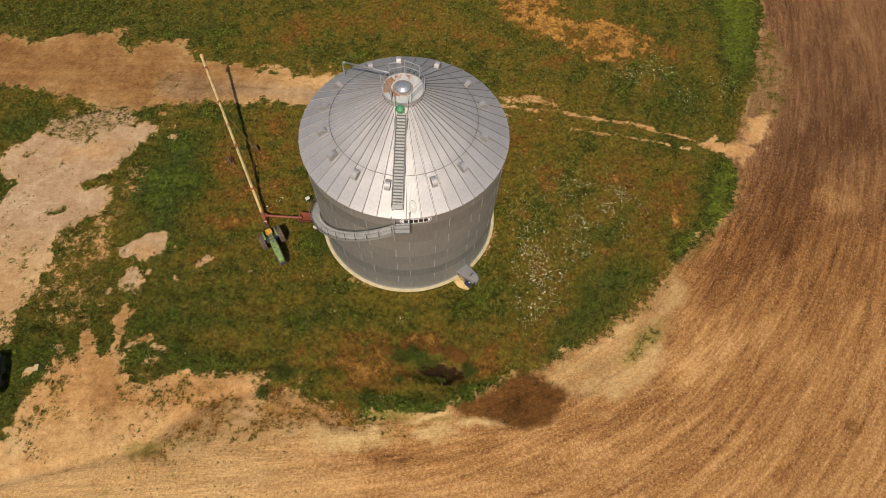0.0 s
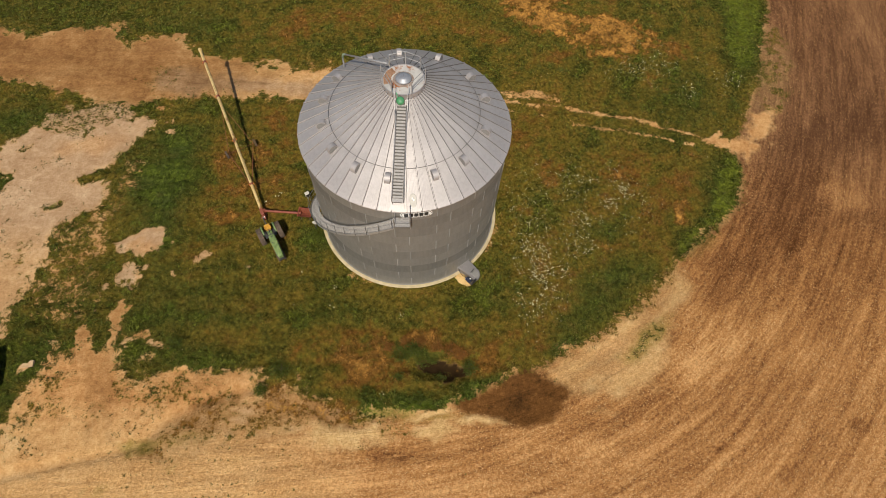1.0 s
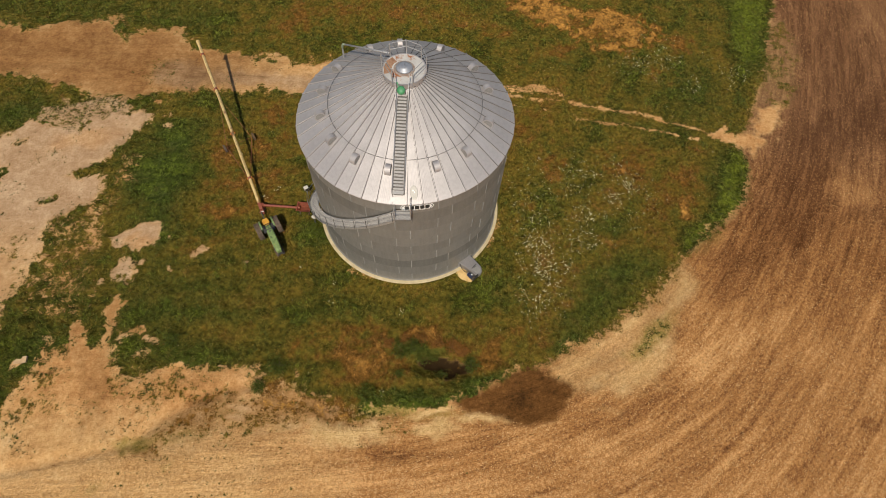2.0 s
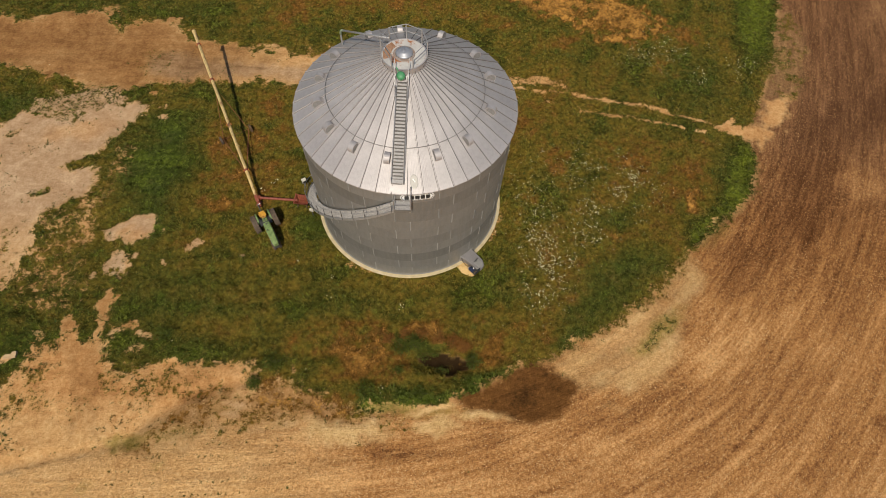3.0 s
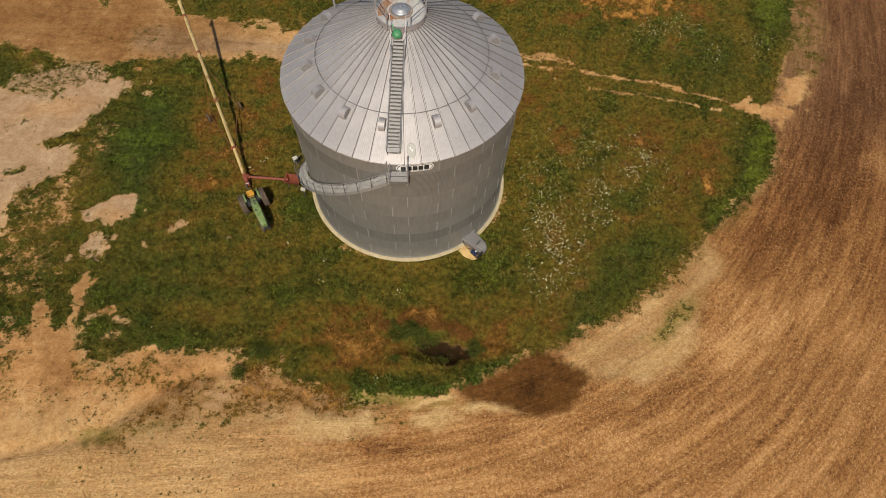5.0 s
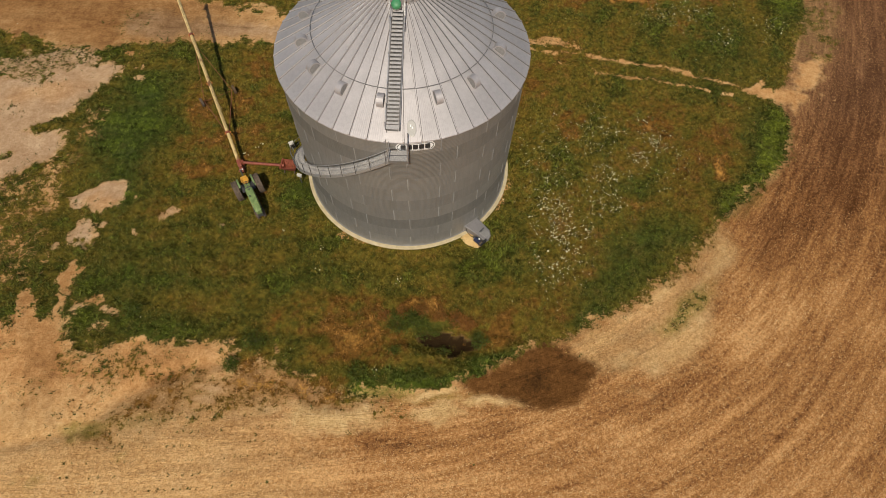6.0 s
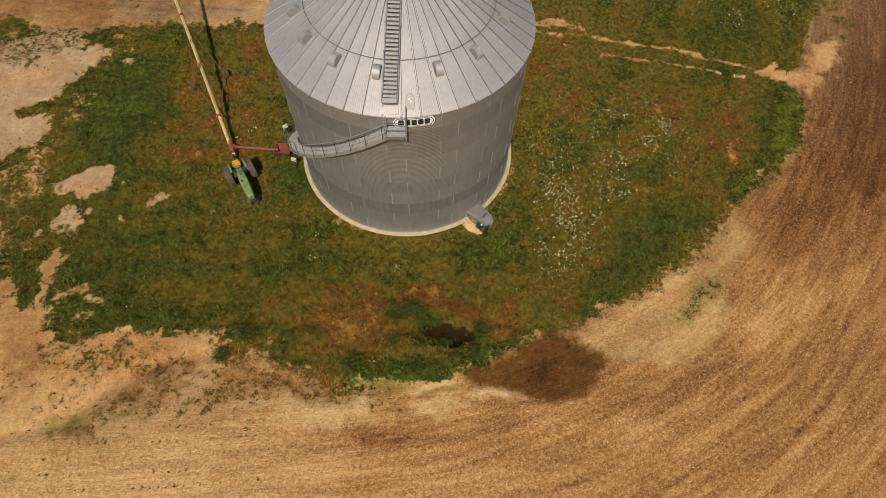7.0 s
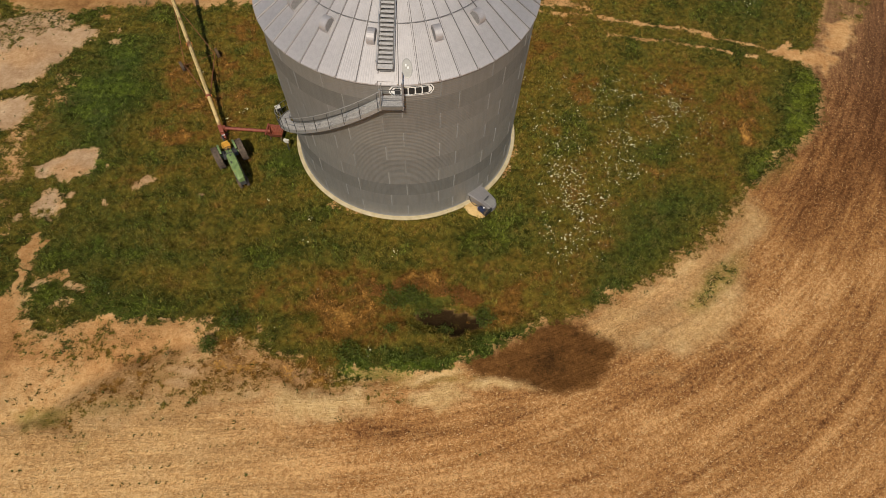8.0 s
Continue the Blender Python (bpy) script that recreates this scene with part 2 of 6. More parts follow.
def segments_distance(x, y, pts, closed):
    """Distance to a line of points, the way along it, and whether inside (closed)."""
    best, along, inside, run = np.full(x.shape, 1e9), np.zeros(x.shape), np.zeros(x.shape, bool), 0.0
    n = len(pts)
    for i in range(n if closed else n - 1):
        (ax, ay), (bx, by) = pts[i], pts[(i + 1) % n]
        dx, dy = bx - ax, by - ay
        size = math.hypot(dx, dy)
        t = np.clip(((x - ax) * dx + (y - ay) * dy) / size**2, 0, 1)
        d = np.hypot(x - ax - t * dx, y - ay - t * dy)
        near = d < best
        best, along = np.where(near, d, best), np.where(near, run + t * size, along)
        run += size
        if closed:
            cross = ((ay > y) != (by > y)) & (x < ax + (y - ay) * dx / (dy if dy else 1e-9))
            inside ^= cross
    return best, along, inside


def rounded(pts, steps=5):
    """A smooth line through the points."""
    out, n = [], len(pts)
    for i in range(n - 1):
        p0, p1, p2, p3 = pts[max(i - 1, 0)], pts[i], pts[i + 1], pts[min(i + 2, n - 1)]
        for k in range(steps):
            t = k / steps
            out.append(tuple(0.5 * (2 * p1[j] + (p2[j] - p0[j]) * t + (2 * p0[j] - 5 * p1[j] + 4 * p2[j] - p3[j]) * t * t + (3 * p1[j] - p0[j] - 3 * p2[j] + p3[j]) * t**3) for j in (0, 1)))
    return out + [pts[-1]]


def region(x, y, pts):
    """Signed distance to a closed region, positive inside."""
    d, _, inside = segments_distance(x, y, pts, True)
    return np.where(inside, d, -d)


# lines and regions of the plan: the meadow's edge from the north-east round to the south-west, bare places, tracks
MEADOW_EDGE = ((43.6, 48.9), (40.1, 34.2), (38.2, 27.9), (35.3, 19.5), (33.7, 15.3), (31.8, 11.7), (30.7, 9.4), (30.9, 7.7), (30.8, 5.7), (29.8, 3), (28.3, 1.1), (26.2, -0.6),
    (24.6, -2.4), (23.2, -3.7), (21.7, -5.4), (20.3, -7), (18.2, -8.7), (16.2, -10.3), (13.9, -11.6), (12.7, -12.6), (11.2, -13.6), (9.2, -14.1), (7.7, -15.1), (4.7, -16.4),
    (3.5, -17.2), (2.3, -17.7), (0.3, -18), (-1.7, -18.5), (-3.4, -18), (-5.3, -17.1), (-7.1, -16.4), (-8.8, -16.4), (-9.9, -15.9), (-11.1, -15.5), (-12.4, -16), (-13.9,
    -15.4), (-15.8, -15.6), (-16.7, -16.1), (-18.1, -16.9), (-19.4, -16.3), (-20.4, -15.2), (-20.9, -15.5), (-22.1, -15.3), (-23.6, -15.2), (-25.2, -15.9), (-25.8, -17.9),
    (-26.3, -19.5), (-26.2, -21), (-31.2, -23.2))
PALE_SAND = ((-51.2, -1.3), (-37.3, 1), (-37.8, 2.7), (-37.7, 3.9), (-36.8, 5), (-35.6, 6), (-34.3, 6.1), (-32.4, 5.6), (-31.5, 6), (-30.4, 7.1), (-28.7, 7.9), (-27, 8.4),
    (-25.8, 8.1), (-25.7, 6.5), (-26.4, 5.3), (-27.2, 3.6), (-27.6, 2.6), (-28.4, 2), (-29.5, 1.6), (-29.8, 0.8), (-29.3, 0.3), (-28.3, 0.3), (-27.3, 0.1), (-26.5, -0.7),
    (-26.5, -1.8), (-27.4, -2.6), (-28.4, -3.3), (-29.5, -4.1), (-29.7, -5.1), (-29.3, -6.4), (-29.1, -8), (-29.3, -9), (-29.4, -10.4), (-29.4, -11.4), (-29.9, -12.7), (-29.9,
    -14.1), (-40.1, -18.8))
PALE_FRINGE = ((-35.3, 7.1), (-34.8, 8.6), (-32.8, 9.3), (-30.1, 10.3), (-28.4, 9.7), (-27.5, 9.1), (-27.6, 7.8), (-30.1, 6.5), (-32.1, 4.8), (-34.1, 5.7))
THIN_GRASS = ((-29.6, -3.8), (-28, -3.1), (-26.2, -1.7), (-26.8, 2.7), (-24.8, 3.9), (-23.7, 1), (-25, -3), (-25.1, -5.5), (-24.7, -9.7), (-24.4, -12.1), (-28.2, -12.4),
    (-28.9, -10), (-29, -7.4))
CORNER_SAND = ((-32.5, -25), (-27.2, -21.8), (-26.1, -20.8), (-26.1, -19.6), (-25.9, -17.9), (-25.4, -16.5), (-25.3, -15.3), (-23.9, -15.2), (-24.1, -13.3), (-23.2, -13.4),
    (-21.9, -15.1), (-21.5, -13.2), (-20.8, -13.2), (-20.4, -15.2), (-19.3, -16.7), (-18.2, -17.3), (-17.9, -16.6), (-16.4, -16.4), (-15.7, -15.7), (-14.1, -15.4), (-12.4,
    -16.2), (-11.4, -15.3), (-10.1, -16), (-9.9, -16.8), (-11.9, -17.4), (-13.8, -17.9), (-15.4, -19), (-16.3, -20.1), (-16.9, -20.9), (-20.5, -22), (-23.6, -23), (-32.1,
    -25.7))
DULL_WEDGE = ((-16.6, -21.4), (-15.4, -19.4), (-13.9, -18.1), (-12.5, -17.2), (-11, -16.7), (-9.2, -16.3), (-7, -16.6), (-5.2, -17.4), (-3, -18.1), (-1.7, -18.6), (-5, -18.8),
    (-8.5, -19.3), (-11.5, -20.4), (-13.7, -21), (-15.9, -21.6))
MUD = ((4.7, -16.3), (6.8, -15.7), (8.2, -15.1), (9.2, -14.2), (10.3, -13.8), (11.4, -13.9), (12.4, -14.7), (13.4, -15), (13.2, -15.5), (12.5, -16.6), (11.7, -17.4), (10.4,
    -17.8), (9.2, -17.7), (8.3, -17.3), (7.3, -17.1), (5.8, -17.1))
SHOULDER = ((12.7, -12.7), (14.8, -11.6), (16.2, -10.6), (18.7, -8.7), (20.8, -6.7), (22.5, -4.5), (23.4, -3.8), (23.8, -4.4), (23.3, -6), (22.2, -7.4), (21.4, -8.9), (21.3,
    -10.1), (21, -12), (19.9, -13.9), (17.6, -14.4), (15, -14.6), (13.3, -14.8), (11.8, -13.7))
EAST_SAND = ((28, 10.5), (29.8, 11.7), (31, 10.9), (32.7, 11.4), (33.8, 13.9), (33.5, 14.7), (34.9, 15.2), (36.4, 15.3), (35.7, 12.4), (34.8, 11.1), (33.3, 10.4), (32.7, 9.2),
    (31.7, 7.1), (31.4, 8.8), (29.7, 9.6))
EDGE_STRIP = ((38.1, 28.4), (39.7, 28.1), (39.8, 23.4), (38.6, 19), (36.7, 15.3), (34, 15), (33.5, 17.6), (34.8, 20.7), (37.1, 23.6))
DRY_TOP = ((6.8, 32.7), (14.8, 33.6), (15, 28.5), (15.8, 27), (19.5, 28.1), (23.9, 26.6), (24.6, 24.2), (21.5, 22.3), (18.4, 22.4), (15.3, 24), (12.2, 25.1), (9.3, 26.3), (8.6,
    29.3))
ROAD = ((-69.9, 18.6), (-45.8, 18.9), (-42.3, 18), (-39.3, 19.4), (-34, 20.9), (-31.9, 17.9), (-29.8, 18.8), (-27.6, 20), (-25.5, 19.2), (-24.5, 17.4), (-19.7, 16.8), (-14.8,
    16.3), (-11.3, 16.4), (-6.5, 16.3), (-6, 12.5), (-10.5, 12.4), (-14, 12.4), (-18.5, 12.1), (-23.4, 12.1), (-26, 11.3), (-25.6, 10.1), (-28.8, 9.8), (-32.5, 10.6), (-36.6,
    11.5), (-39.6, 11.8), (-41.4, 12.1), (-66, 13))
ROAD_GRAVEL = ((-27.8, 14.2), (-24.7, 15.5), (-20.4, 15), (-6.3, 14.8), (-6, 13), (-14.1, 12.8), (-19.8, 12.6), (-24.2, 12), (-27.3, 12.7))
LUSH_EAST = ((29.1, 9.1), (30.9, 9.5), (30.8, 5.7), (29.9, 2.9), (28.4, 0.9), (26.3, -0.8), (24.7, -2.6), (23.2, -3.9), (23.8, -1.6), (25.5, 0.2), (27.2, 2.5), (28.6, 5.5))
LUSH_NORTH = ((35.7, 40.5), (41.5, 41.1), (37.8, 27.9), (35.7, 23), (33.5, 18.5), (32, 14.7), (32.1, 19.2), (32.9, 25.5))
DARK_FIELD = ((35.3, 9.8), (37.4, 9.3), (38.7, 7), (38.7, 5), (36.9, 1.8), (34.4, -0.8), (30.8, -3.3), (27.8, -4.9), (25.7, -7.1), (24.8, -7), (27.1, -3.6), (29.8, -0), (32.7,
    4.5))
FLOWERS = ((9.2, 5.8), (14.4, 6.6), (19.7, 5.7), (21.6, 3), (19.6, -0.8), (16.9, -2.8), (14.7, -5.6), (12.7, -8.8), (11.7, -10.8), (10.1, -10.5), (9.5, -5))
TRACK_NORTH = ((7.8, 13.9), (11.3, 13.8), (14.2, 13.7), (18.2, 13.1), (20.2, 12.8), (22.2, 12.5), (26, 11.7), (28.5, 10.9))
TRACK_SOUTH = ((7.8, 12.6), (12.4, 12.1), (15, 11.6), (18.9, 11), (24.7, 10.4), (28.6, 10))
TRAIL = ((-22.1, -10.4), (-21.4, -12.1), (-21, -13.4), (-20.8, -15.4), (-20.7, -17.5))
TRAIL_WEST = ((-24.2, -13), (-23.4, -14.3), (-22.4, -15.5), (-21.1, -17.1))
TRAIL_EAST = ((-20.6, -13.4), (-20, -13.1), (-19.1, -12.9))
RUT_EAST = ((-20.7, -15.4), (-20.3, -17.5), (-19.7, -19.1), (-18.5, -21.1))
RUT_WEST = ((-21.8, -15.7), (-21.3, -17.6), (-20.6, -19.1), (-20.4, -21.6))
CREASE = ((-27.7, -24.1), (-23.6, -22.9), (-20.5, -22), (-16.9, -20.9), (-16.3, -20.1), (-15.4, -19), (-13.8, -17.9), (-12, -17.1), (-10, -16.4))
PALE_SPOTS = ((-21.7, -4.6, 1.6, 1.5, 52, 1), (-22.6, -5.3, 1.4, 1.1, 4, 1), (-22.4, -8, 1.1, 1.0, 5, 1), (-21.2, -7.4, 0.3, 0.4, 18, 0.8), (-21.2, -8.2, 0.3, 0.3, 0, 0.8),
    (-21.5, -9, 0.5, 0.3, 0, 0.5), (-23.7, -9.5, 0.4, 0.4, 0, 0.8), (-16.5, -6.1, 0.5, 0.4, 0, 0.7), (-13.2, -6.6, 0.4, 0.3, 0, 0.8), (-19.6, -5.1, 0.3, 0.3, 0, 0.5), (-18.2,
    -7.7, 0.3, 0.3, 0, 0.6), (-23.4, 6.6, 0.5, 0.3, 0, 0.7), (-24, 7.9, 0.3, 0.4, 0, 0.5), (-24.9, 3, 0.7, 0.4, 0, 0.5), (-25.4, 6.9, 0.7, 0.4, 0, 0.4),)
SAND_SPOTS = ((-18.1, -13.8, 0.4, 0.6, 0, 0.9), (-25.4, -14.4, 0.5, 0.3, 0, 0.8), (-26.8, -16, 0.4, 0.3, 0, 0.8), (-18.4, -15.2, 0.4, 0.4, 0, 0.5), (-24.6, -16.9, 0.6, 0.6, 9,
    0.8), (-20.1, -14, 0.5, 0.6, 0, 0.6), (-15.3, -15.3, 0.4, 0.3, 0, 0.6), (-12, -15.1, 0.5, 0.3, 0, 0.7), (-10.6, -16, 0.6, 0.3, 9, 0.7), (-6.7, -15.2, 0.3, 0.4, 0, 0.5),
    (-7.5, -16.2, 0.5, 0.3, 0, 0.5), (-24, -10.8, 0.4, 1.0, 0, 0.35), (-26.5, -20.1, 0.6, 0.4, 0, 0.6),)
PALE_STONES = ((-10.1, -18, 1.2, 0.5, 5, 0.75), (-10.3, -18.9, 0.9, 0.3, 6, 0.75), (-12.9, -18.8, 0.6, 0.4, 0, 0.4), (-8.5, -19.5, 0.6, 0.4, 9, 0.5), (-3.9, -17.9, 0.6, 0.3, 0,
    0.6), (-2.4, -17.8, 0.6, 0.3, 0, 0.6), (-25.7, -21, 1.1, 0.6, 5, 0.6), (-20.2, -22.7, 2.6, 0.5, 4, 0.5), (-17, -21.9, 1.2, 0.3, 5, 0.35), (-12.9, -20.9, 1.5, 0.3, 4,
    0.35),)
PALE_TAN = ((-2.8, -19.3, 3.0, 0.7, 2, 0.9), (-4.5, -18.9, 0.9, 0.3, 6, 0.7), (3.8, -18.6, 1.1, 0.6, 5, 0.9), (3.9, -19.2, 0.6, 0.3, 0, 0.7), (6.7, -17.4, 1.7, 0.4, 7, 0.9),
    (8.6, -17.6, 0.5, 0.3, 0, 0.6), (3.3, -17.4, 1.6, 0.3, 27, 1), (0, -19.4, 1.2, 0.3, 5, 0.5), (-7.3, -19.2, 1.6, 0.3, 4, 0.5), (15.7, -16.7, 1.3, 0.3, 4, 0.15), (-5.1, -20,
    2.4, 0.4, 2, 0.4),)
BROWN_GRASS = ((-5.4, -12.5, 2.4, 2.0, 2, 0.3), (-1.5, -14.1, 2.8, 1.5, 4, 0.4), (-6.4, -14.2, 1.9, 1.3, 6, 0.3), (6.7, -11.2, 4.1, 1.7, 4, 0.28), (0.9, -11.6, 2.7, 0.6, 4,
    0.3), (-0.4, -15.7, 1.7, 0.6, 3, 0.2), (-2.6, -11.9, 2.2, 1.4, 5, 0.22), (6.3, -13.5, 1.8, 1.1, 3, 0.25), (8.1, -12.9, 1.8, 1.0, 3, 0.2), (3, -15.5, 1.3, 0.7, 4, 0.1),
    (-8.9, -17.5, 2.0, 0.5, 3, 0.3), (-6.1, -17.3, 2.5, 0.6, 2, 0.4), (-3.1, -17.7, 1.7, 0.4, 3, 0.3),)
BROWN_WEST = ((-17.9, 5.1, 1.4, 2.5, 8, 0.42), (-15.9, 0.8, 2.3, 2.2, 5, 0.38), (-16, -1.7, 1.7, 1.1, 7, 0.3), (-12.9, 7.3, 2.4, 3.7, 5, 0.34), (-11.2, 1.5, 1.3, 1.9, 4, 0.2),
    (-14.6, 3.1, 1.2, 3.4, 5, 0.28), (-16.7, -0.8, 1.4, 2.5, 4, 0.2), (-12.2, -1.1, 1.5, 1.2, 8, 0.2), (-19.5, -1.7, 1.9, 1.4, 6, 0.15), (-16.9, -5.7, 1.9, 0.9, 6, 0.15),
    (-11.5, -3.9, 0.9, 0.8, 6, 0.2), (-13.3, -6.7, 1.4, 0.7, 4, 0.12), (-15.1, 10.7, 2.3, 1.5, 7, 0.22),)
BROWN_NORTH = ((-15, 21.5, 2.8, 4.3, 6, 0.38), (-12.1, 24.6, 3.8, 3.5, 6, 0.3), (-6.4, 25.2, 3.8, 4.0, 6, 0.3), (-0.1, 25.9, 3.3, 4.0, 5, 0.28), (-3.5, 21.8, 5.0, 1.3, 6,
    0.15), (-33, 24.2, 3.0, 0.7, 37, 0.3), (-19.7, 22, 1.8, 2.8, 6, 0.2), (7.1, 22.9, 2.2, 1.1, 5, 0.5), (15.2, 21, 3.7, 0.9, 5, 0.25), (24.2, 19.1, 1.4, 1.0, 4, 0.45), (27,
    23.5, 1.6, 2.1, 4, 0.38), (25.8, 17.7, 2.2, 1.2, 5, 0.25), (12.1, 20.7, 3.7, 1.2, 5, 0.22), (4.5, 24.9, 1.9, 1.4, 6, 0.2), (18.3, 29.3, 3.0, 1.8, 6, 0.18),)
BROWN_EAST = ((12.7, 4.8, 1.2, 2.5, 5, 0.42), (13.6, 6.2, 0.6, 0.8, 0, 0.3), (10.5, 1.1, 0.8, 0.6, 7, 0.35), (24.4, 1.8, 0.4, 1.3, 14, 0.85), (24.9, 2.5, 0.7, 0.6, 0, 0.45),
    (25.5, 4.6, 1.6, 2.0, 4, 0.18), (16.8, -3.9, 1.1, 0.8, 5, 0.25), (21.3, 4.9, 2.4, 2.0, 5, 0.15), (9, -1.7, 1.0, 2.4, 6, 0.1), (17.4, -2.2, 1.5, 1.1, 8, 0.18), (17.7, 6.5,
    3.8, 1.8, 6, 0.18), (11.2, 8.7, 3.3, 2.2, 5, 0.12), (11.9, -2.6, 2.0, 1.7, 6, 0.12), (23.4, 8.4, 3.3, 1.1, 5, 0.12),)
COOL = ((-21.9, 1.2, 3.0, 5.0, 4, 0.9), (-21.8, 5.8, 2.7, 2.2, 4, 0.4), (-21.2, -4.1, 2.1, 2.7, 5, 0.5), (-18, -11.1, 3.5, 3.6, 3, 0.45), (-14.8, -14.6, 2.6, 1.5, 4, 0.45),
    (-12.7, -10.7, 3.1, 2.0, 4, 0.25), (-26.7, -15.8, 2.5, 1.1, 53, 0.5), (-27, -18.6, 1.0, 1.2, 6, 0.5), (-37, 7.3, 3.2, 2.3, 5, 0.6), (-35.8, 0, 1.5, 1.7, 4, 0.5), (-33.4,
    -5.6, 1.3, 2.7, 4, 0.5), (-26.7, 22.2, 4.3, 2.1, 5, 0.35), (-25.1, -10.2, 1.3, 1.0, 4, 0.2),)
COOL_EAST = ((15.5, -7.6, 4.8, 2.3, 37, 0.65), (13.4, -11.6, 1.9, 0.6, 28, 0.6), (19.6, -4.7, 2.9, 1.6, 4, 0.45), (28.9, 4.2, 1.6, 4.9, 4, 0.45), (35.6, 26.7, 2.3, 12.0, 5,
    0.5), (6.4, -15.2, 3.0, 0.5, 17, 0.8), (2, -16.6, 2.3, 0.8, 5, 0.9), (1.7, -12.9, 2.2, 0.7, 3, 0.7), (-1, -17.6, 0.8, 0.6, 7, 1), (-7.7, -3.6, 1.4, 1.7, 4, 0.6), (7.6,
    -7.2, 2.8, 2.1, 4, 0.2), (27.4, 16.3, 3.0, 5.2, 4, 0.35), (23.6, 10.6, 5.0, 0.7, -6, 0.35), (-4.7, -10.1, 4.5, 0.9, 4, 0.2), (17, -1, 2.1, 1.4, 3, 0.4),)
# dark green grass; the north-west patches paint in the tall grass's shade
DARK_GREEN_AND_SHADE = ((-42, 22.9, 11.6, 4.3, 6, 1), (-29.4, 24.8, 5.0, 2.0, 6, 0.7), (-36.8, 6.9, 3.1, 2.2, 6, 0.7), (-27.1, -16.1, 2.7, 1.2, 54, 0.8), (-27.1, -18.8, 1.1, 1.2, 5,
    0.8), (-35.8, 0, 1.4, 1.4, 4, 0.6), (-33.4, -5.6, 1.2, 2.7, 5, 0.6), (28.8, 17.2, 3.0, 4.4, 6, 0.45), (15.9, -8.6, 3.6, 1.4, 37, 0.4),)
YELLOW_GREEN = ((1.9, -17.8, 3.9, 0.5, 4, 1), (19.4, -10.7, 2.9, 0.8, 44, 1), (25.1, -1, 1.8, 1.7, 47, 0.5), (-17.1, -21.1, 1.4, 0.4, 4, 1), (-16, -20.7, 0.8, 0.4, 0, 1),
    (-13.2, -20.2, 2.4, 0.4, 5, 0.4), (5.6, -17.1, 1.3, 0.3, 4, 0.5), (-18.2, -23.8, 0.6, 0.5, 9, 0.5), (-19.4, -23.7, 0.3, 0.3, 18, 0.4), (-25.6, -20.7, 0.5, 0.3, 11, 0.6),
    (36.3, 21.3, 1.3, 3.8, 4, 0.25), (-10.8, -18.5, 1.6, 0.4, 7, 0.25), (-10.1, -21.3, 0.6, 0.3, 9, 0.3), (-14.1, -22.3, 0.4, 0.3, 14, 0.4), (-13.8, -20.6, 1.1, 0.3, 5, 0.3),)
WEED_SPECKS = ((-24, -17.7, 2.2, 2.2, 3, 1), (-24, -19.3, 2.0, 0.8, 3, 0.8), (-16.5, -17.2, 2.0, 0.8, 3, 1), (-14.2, -16.7, 1.9, 1.1, 6, 1), (-16.9, -18.5, 1.6, 0.9, 4, 0.7),
    (-21.6, -19.2, 2.0, 0.9, 6, 0.6), (-11.2, -17.7, 0.5, 0.4, 11, 0.6), (-14.9, -18.5, 0.8, 0.4, 0, 0.8), (-13.5, -21.7, 0.8, 0.4, 7, 0.6), (-7.6, -18, 1.3, 0.8, 0, 0.4),
    (-2.5, -18.7, 2.4, 0.5, 5, 0.3), (-40.9, 12.2, 2.2, 0.8, 5, 0.5), (-27, 13.5, 2.3, 2.1, 5, 0.7), (-35, 10.4, 3.3, 0.9, 5, 0.4),)
FIELD_TONES = ((39.8, 5.1, 2.4, 2.0, 5, 0.22), (24.1, -11.8, 3.7, 1.4, 38, 0.16), (13, -19.2, 4.6, 1.0, 4, 0.06), (17.9, -11.3, 3.1, 0.8, 36, 0.12), (0.9, -20.4, 2.4, 0.6, 5,
    -0.2), (13.3, -14.8, 3.1, 0.7, 15, -0.16), (17.4, -16.6, 5.5, 0.9, 22, -0.08), (24.3, -18.1, 1.0, 0.3, 6, -0.2), (28.5, -19.4, 1.4, 0.5, 34, -0.14), (34.8, -16.2, 1.1, 0.8,
    5, -0.14), (43.7, 25.6, 5.4, 12.0, 6, -0.1), (43.9, 13.9, 5.4, 3.4, 5, -0.08), (38.5, 11.2, 3.5, 2.3, 5, -0.06), (-4.4, -21.8, 5.9, 0.9, 3, 0.04), (28.8, -9.1, 3.4, 0.8,
    45, 0.1), (10.7, -13.6, 2.6, 0.5, 2, -0.1),)
MEADOW = MEADOW_EDGE + ((-62, -26), (-400, -26), (-400, 400), (43.6, 400))
# the line that the rows of the field follow
ROW_LINE = rounded(((48, 120), (45.2, 80), (43.2, 56), (41.2, 40), (39.2, 30), (36.9, 21), (33.9, 11.6), (30.6, 4.4), (26, -2.6), (19.5, -10.2), (12, -15.2), (4, -18.4), (-6, -20.0), (-20, -21.6), (-90, -28)))
WEST_HOLES = ((-37.8, -0.2, 2.6, 1.9, 0, 1), (-38.3, -5.0, 3.0, 3.4, 0, 1), (-29.2, 1.0, 1.6, 0.5, 38, 1), (-30.9, -1.9, 0.9, 0.5, 20, 0.7), (-36.0, 3.9, 0.7, 0.5, 0, 0.5))
HOLLOW = (3.2, -14.0)


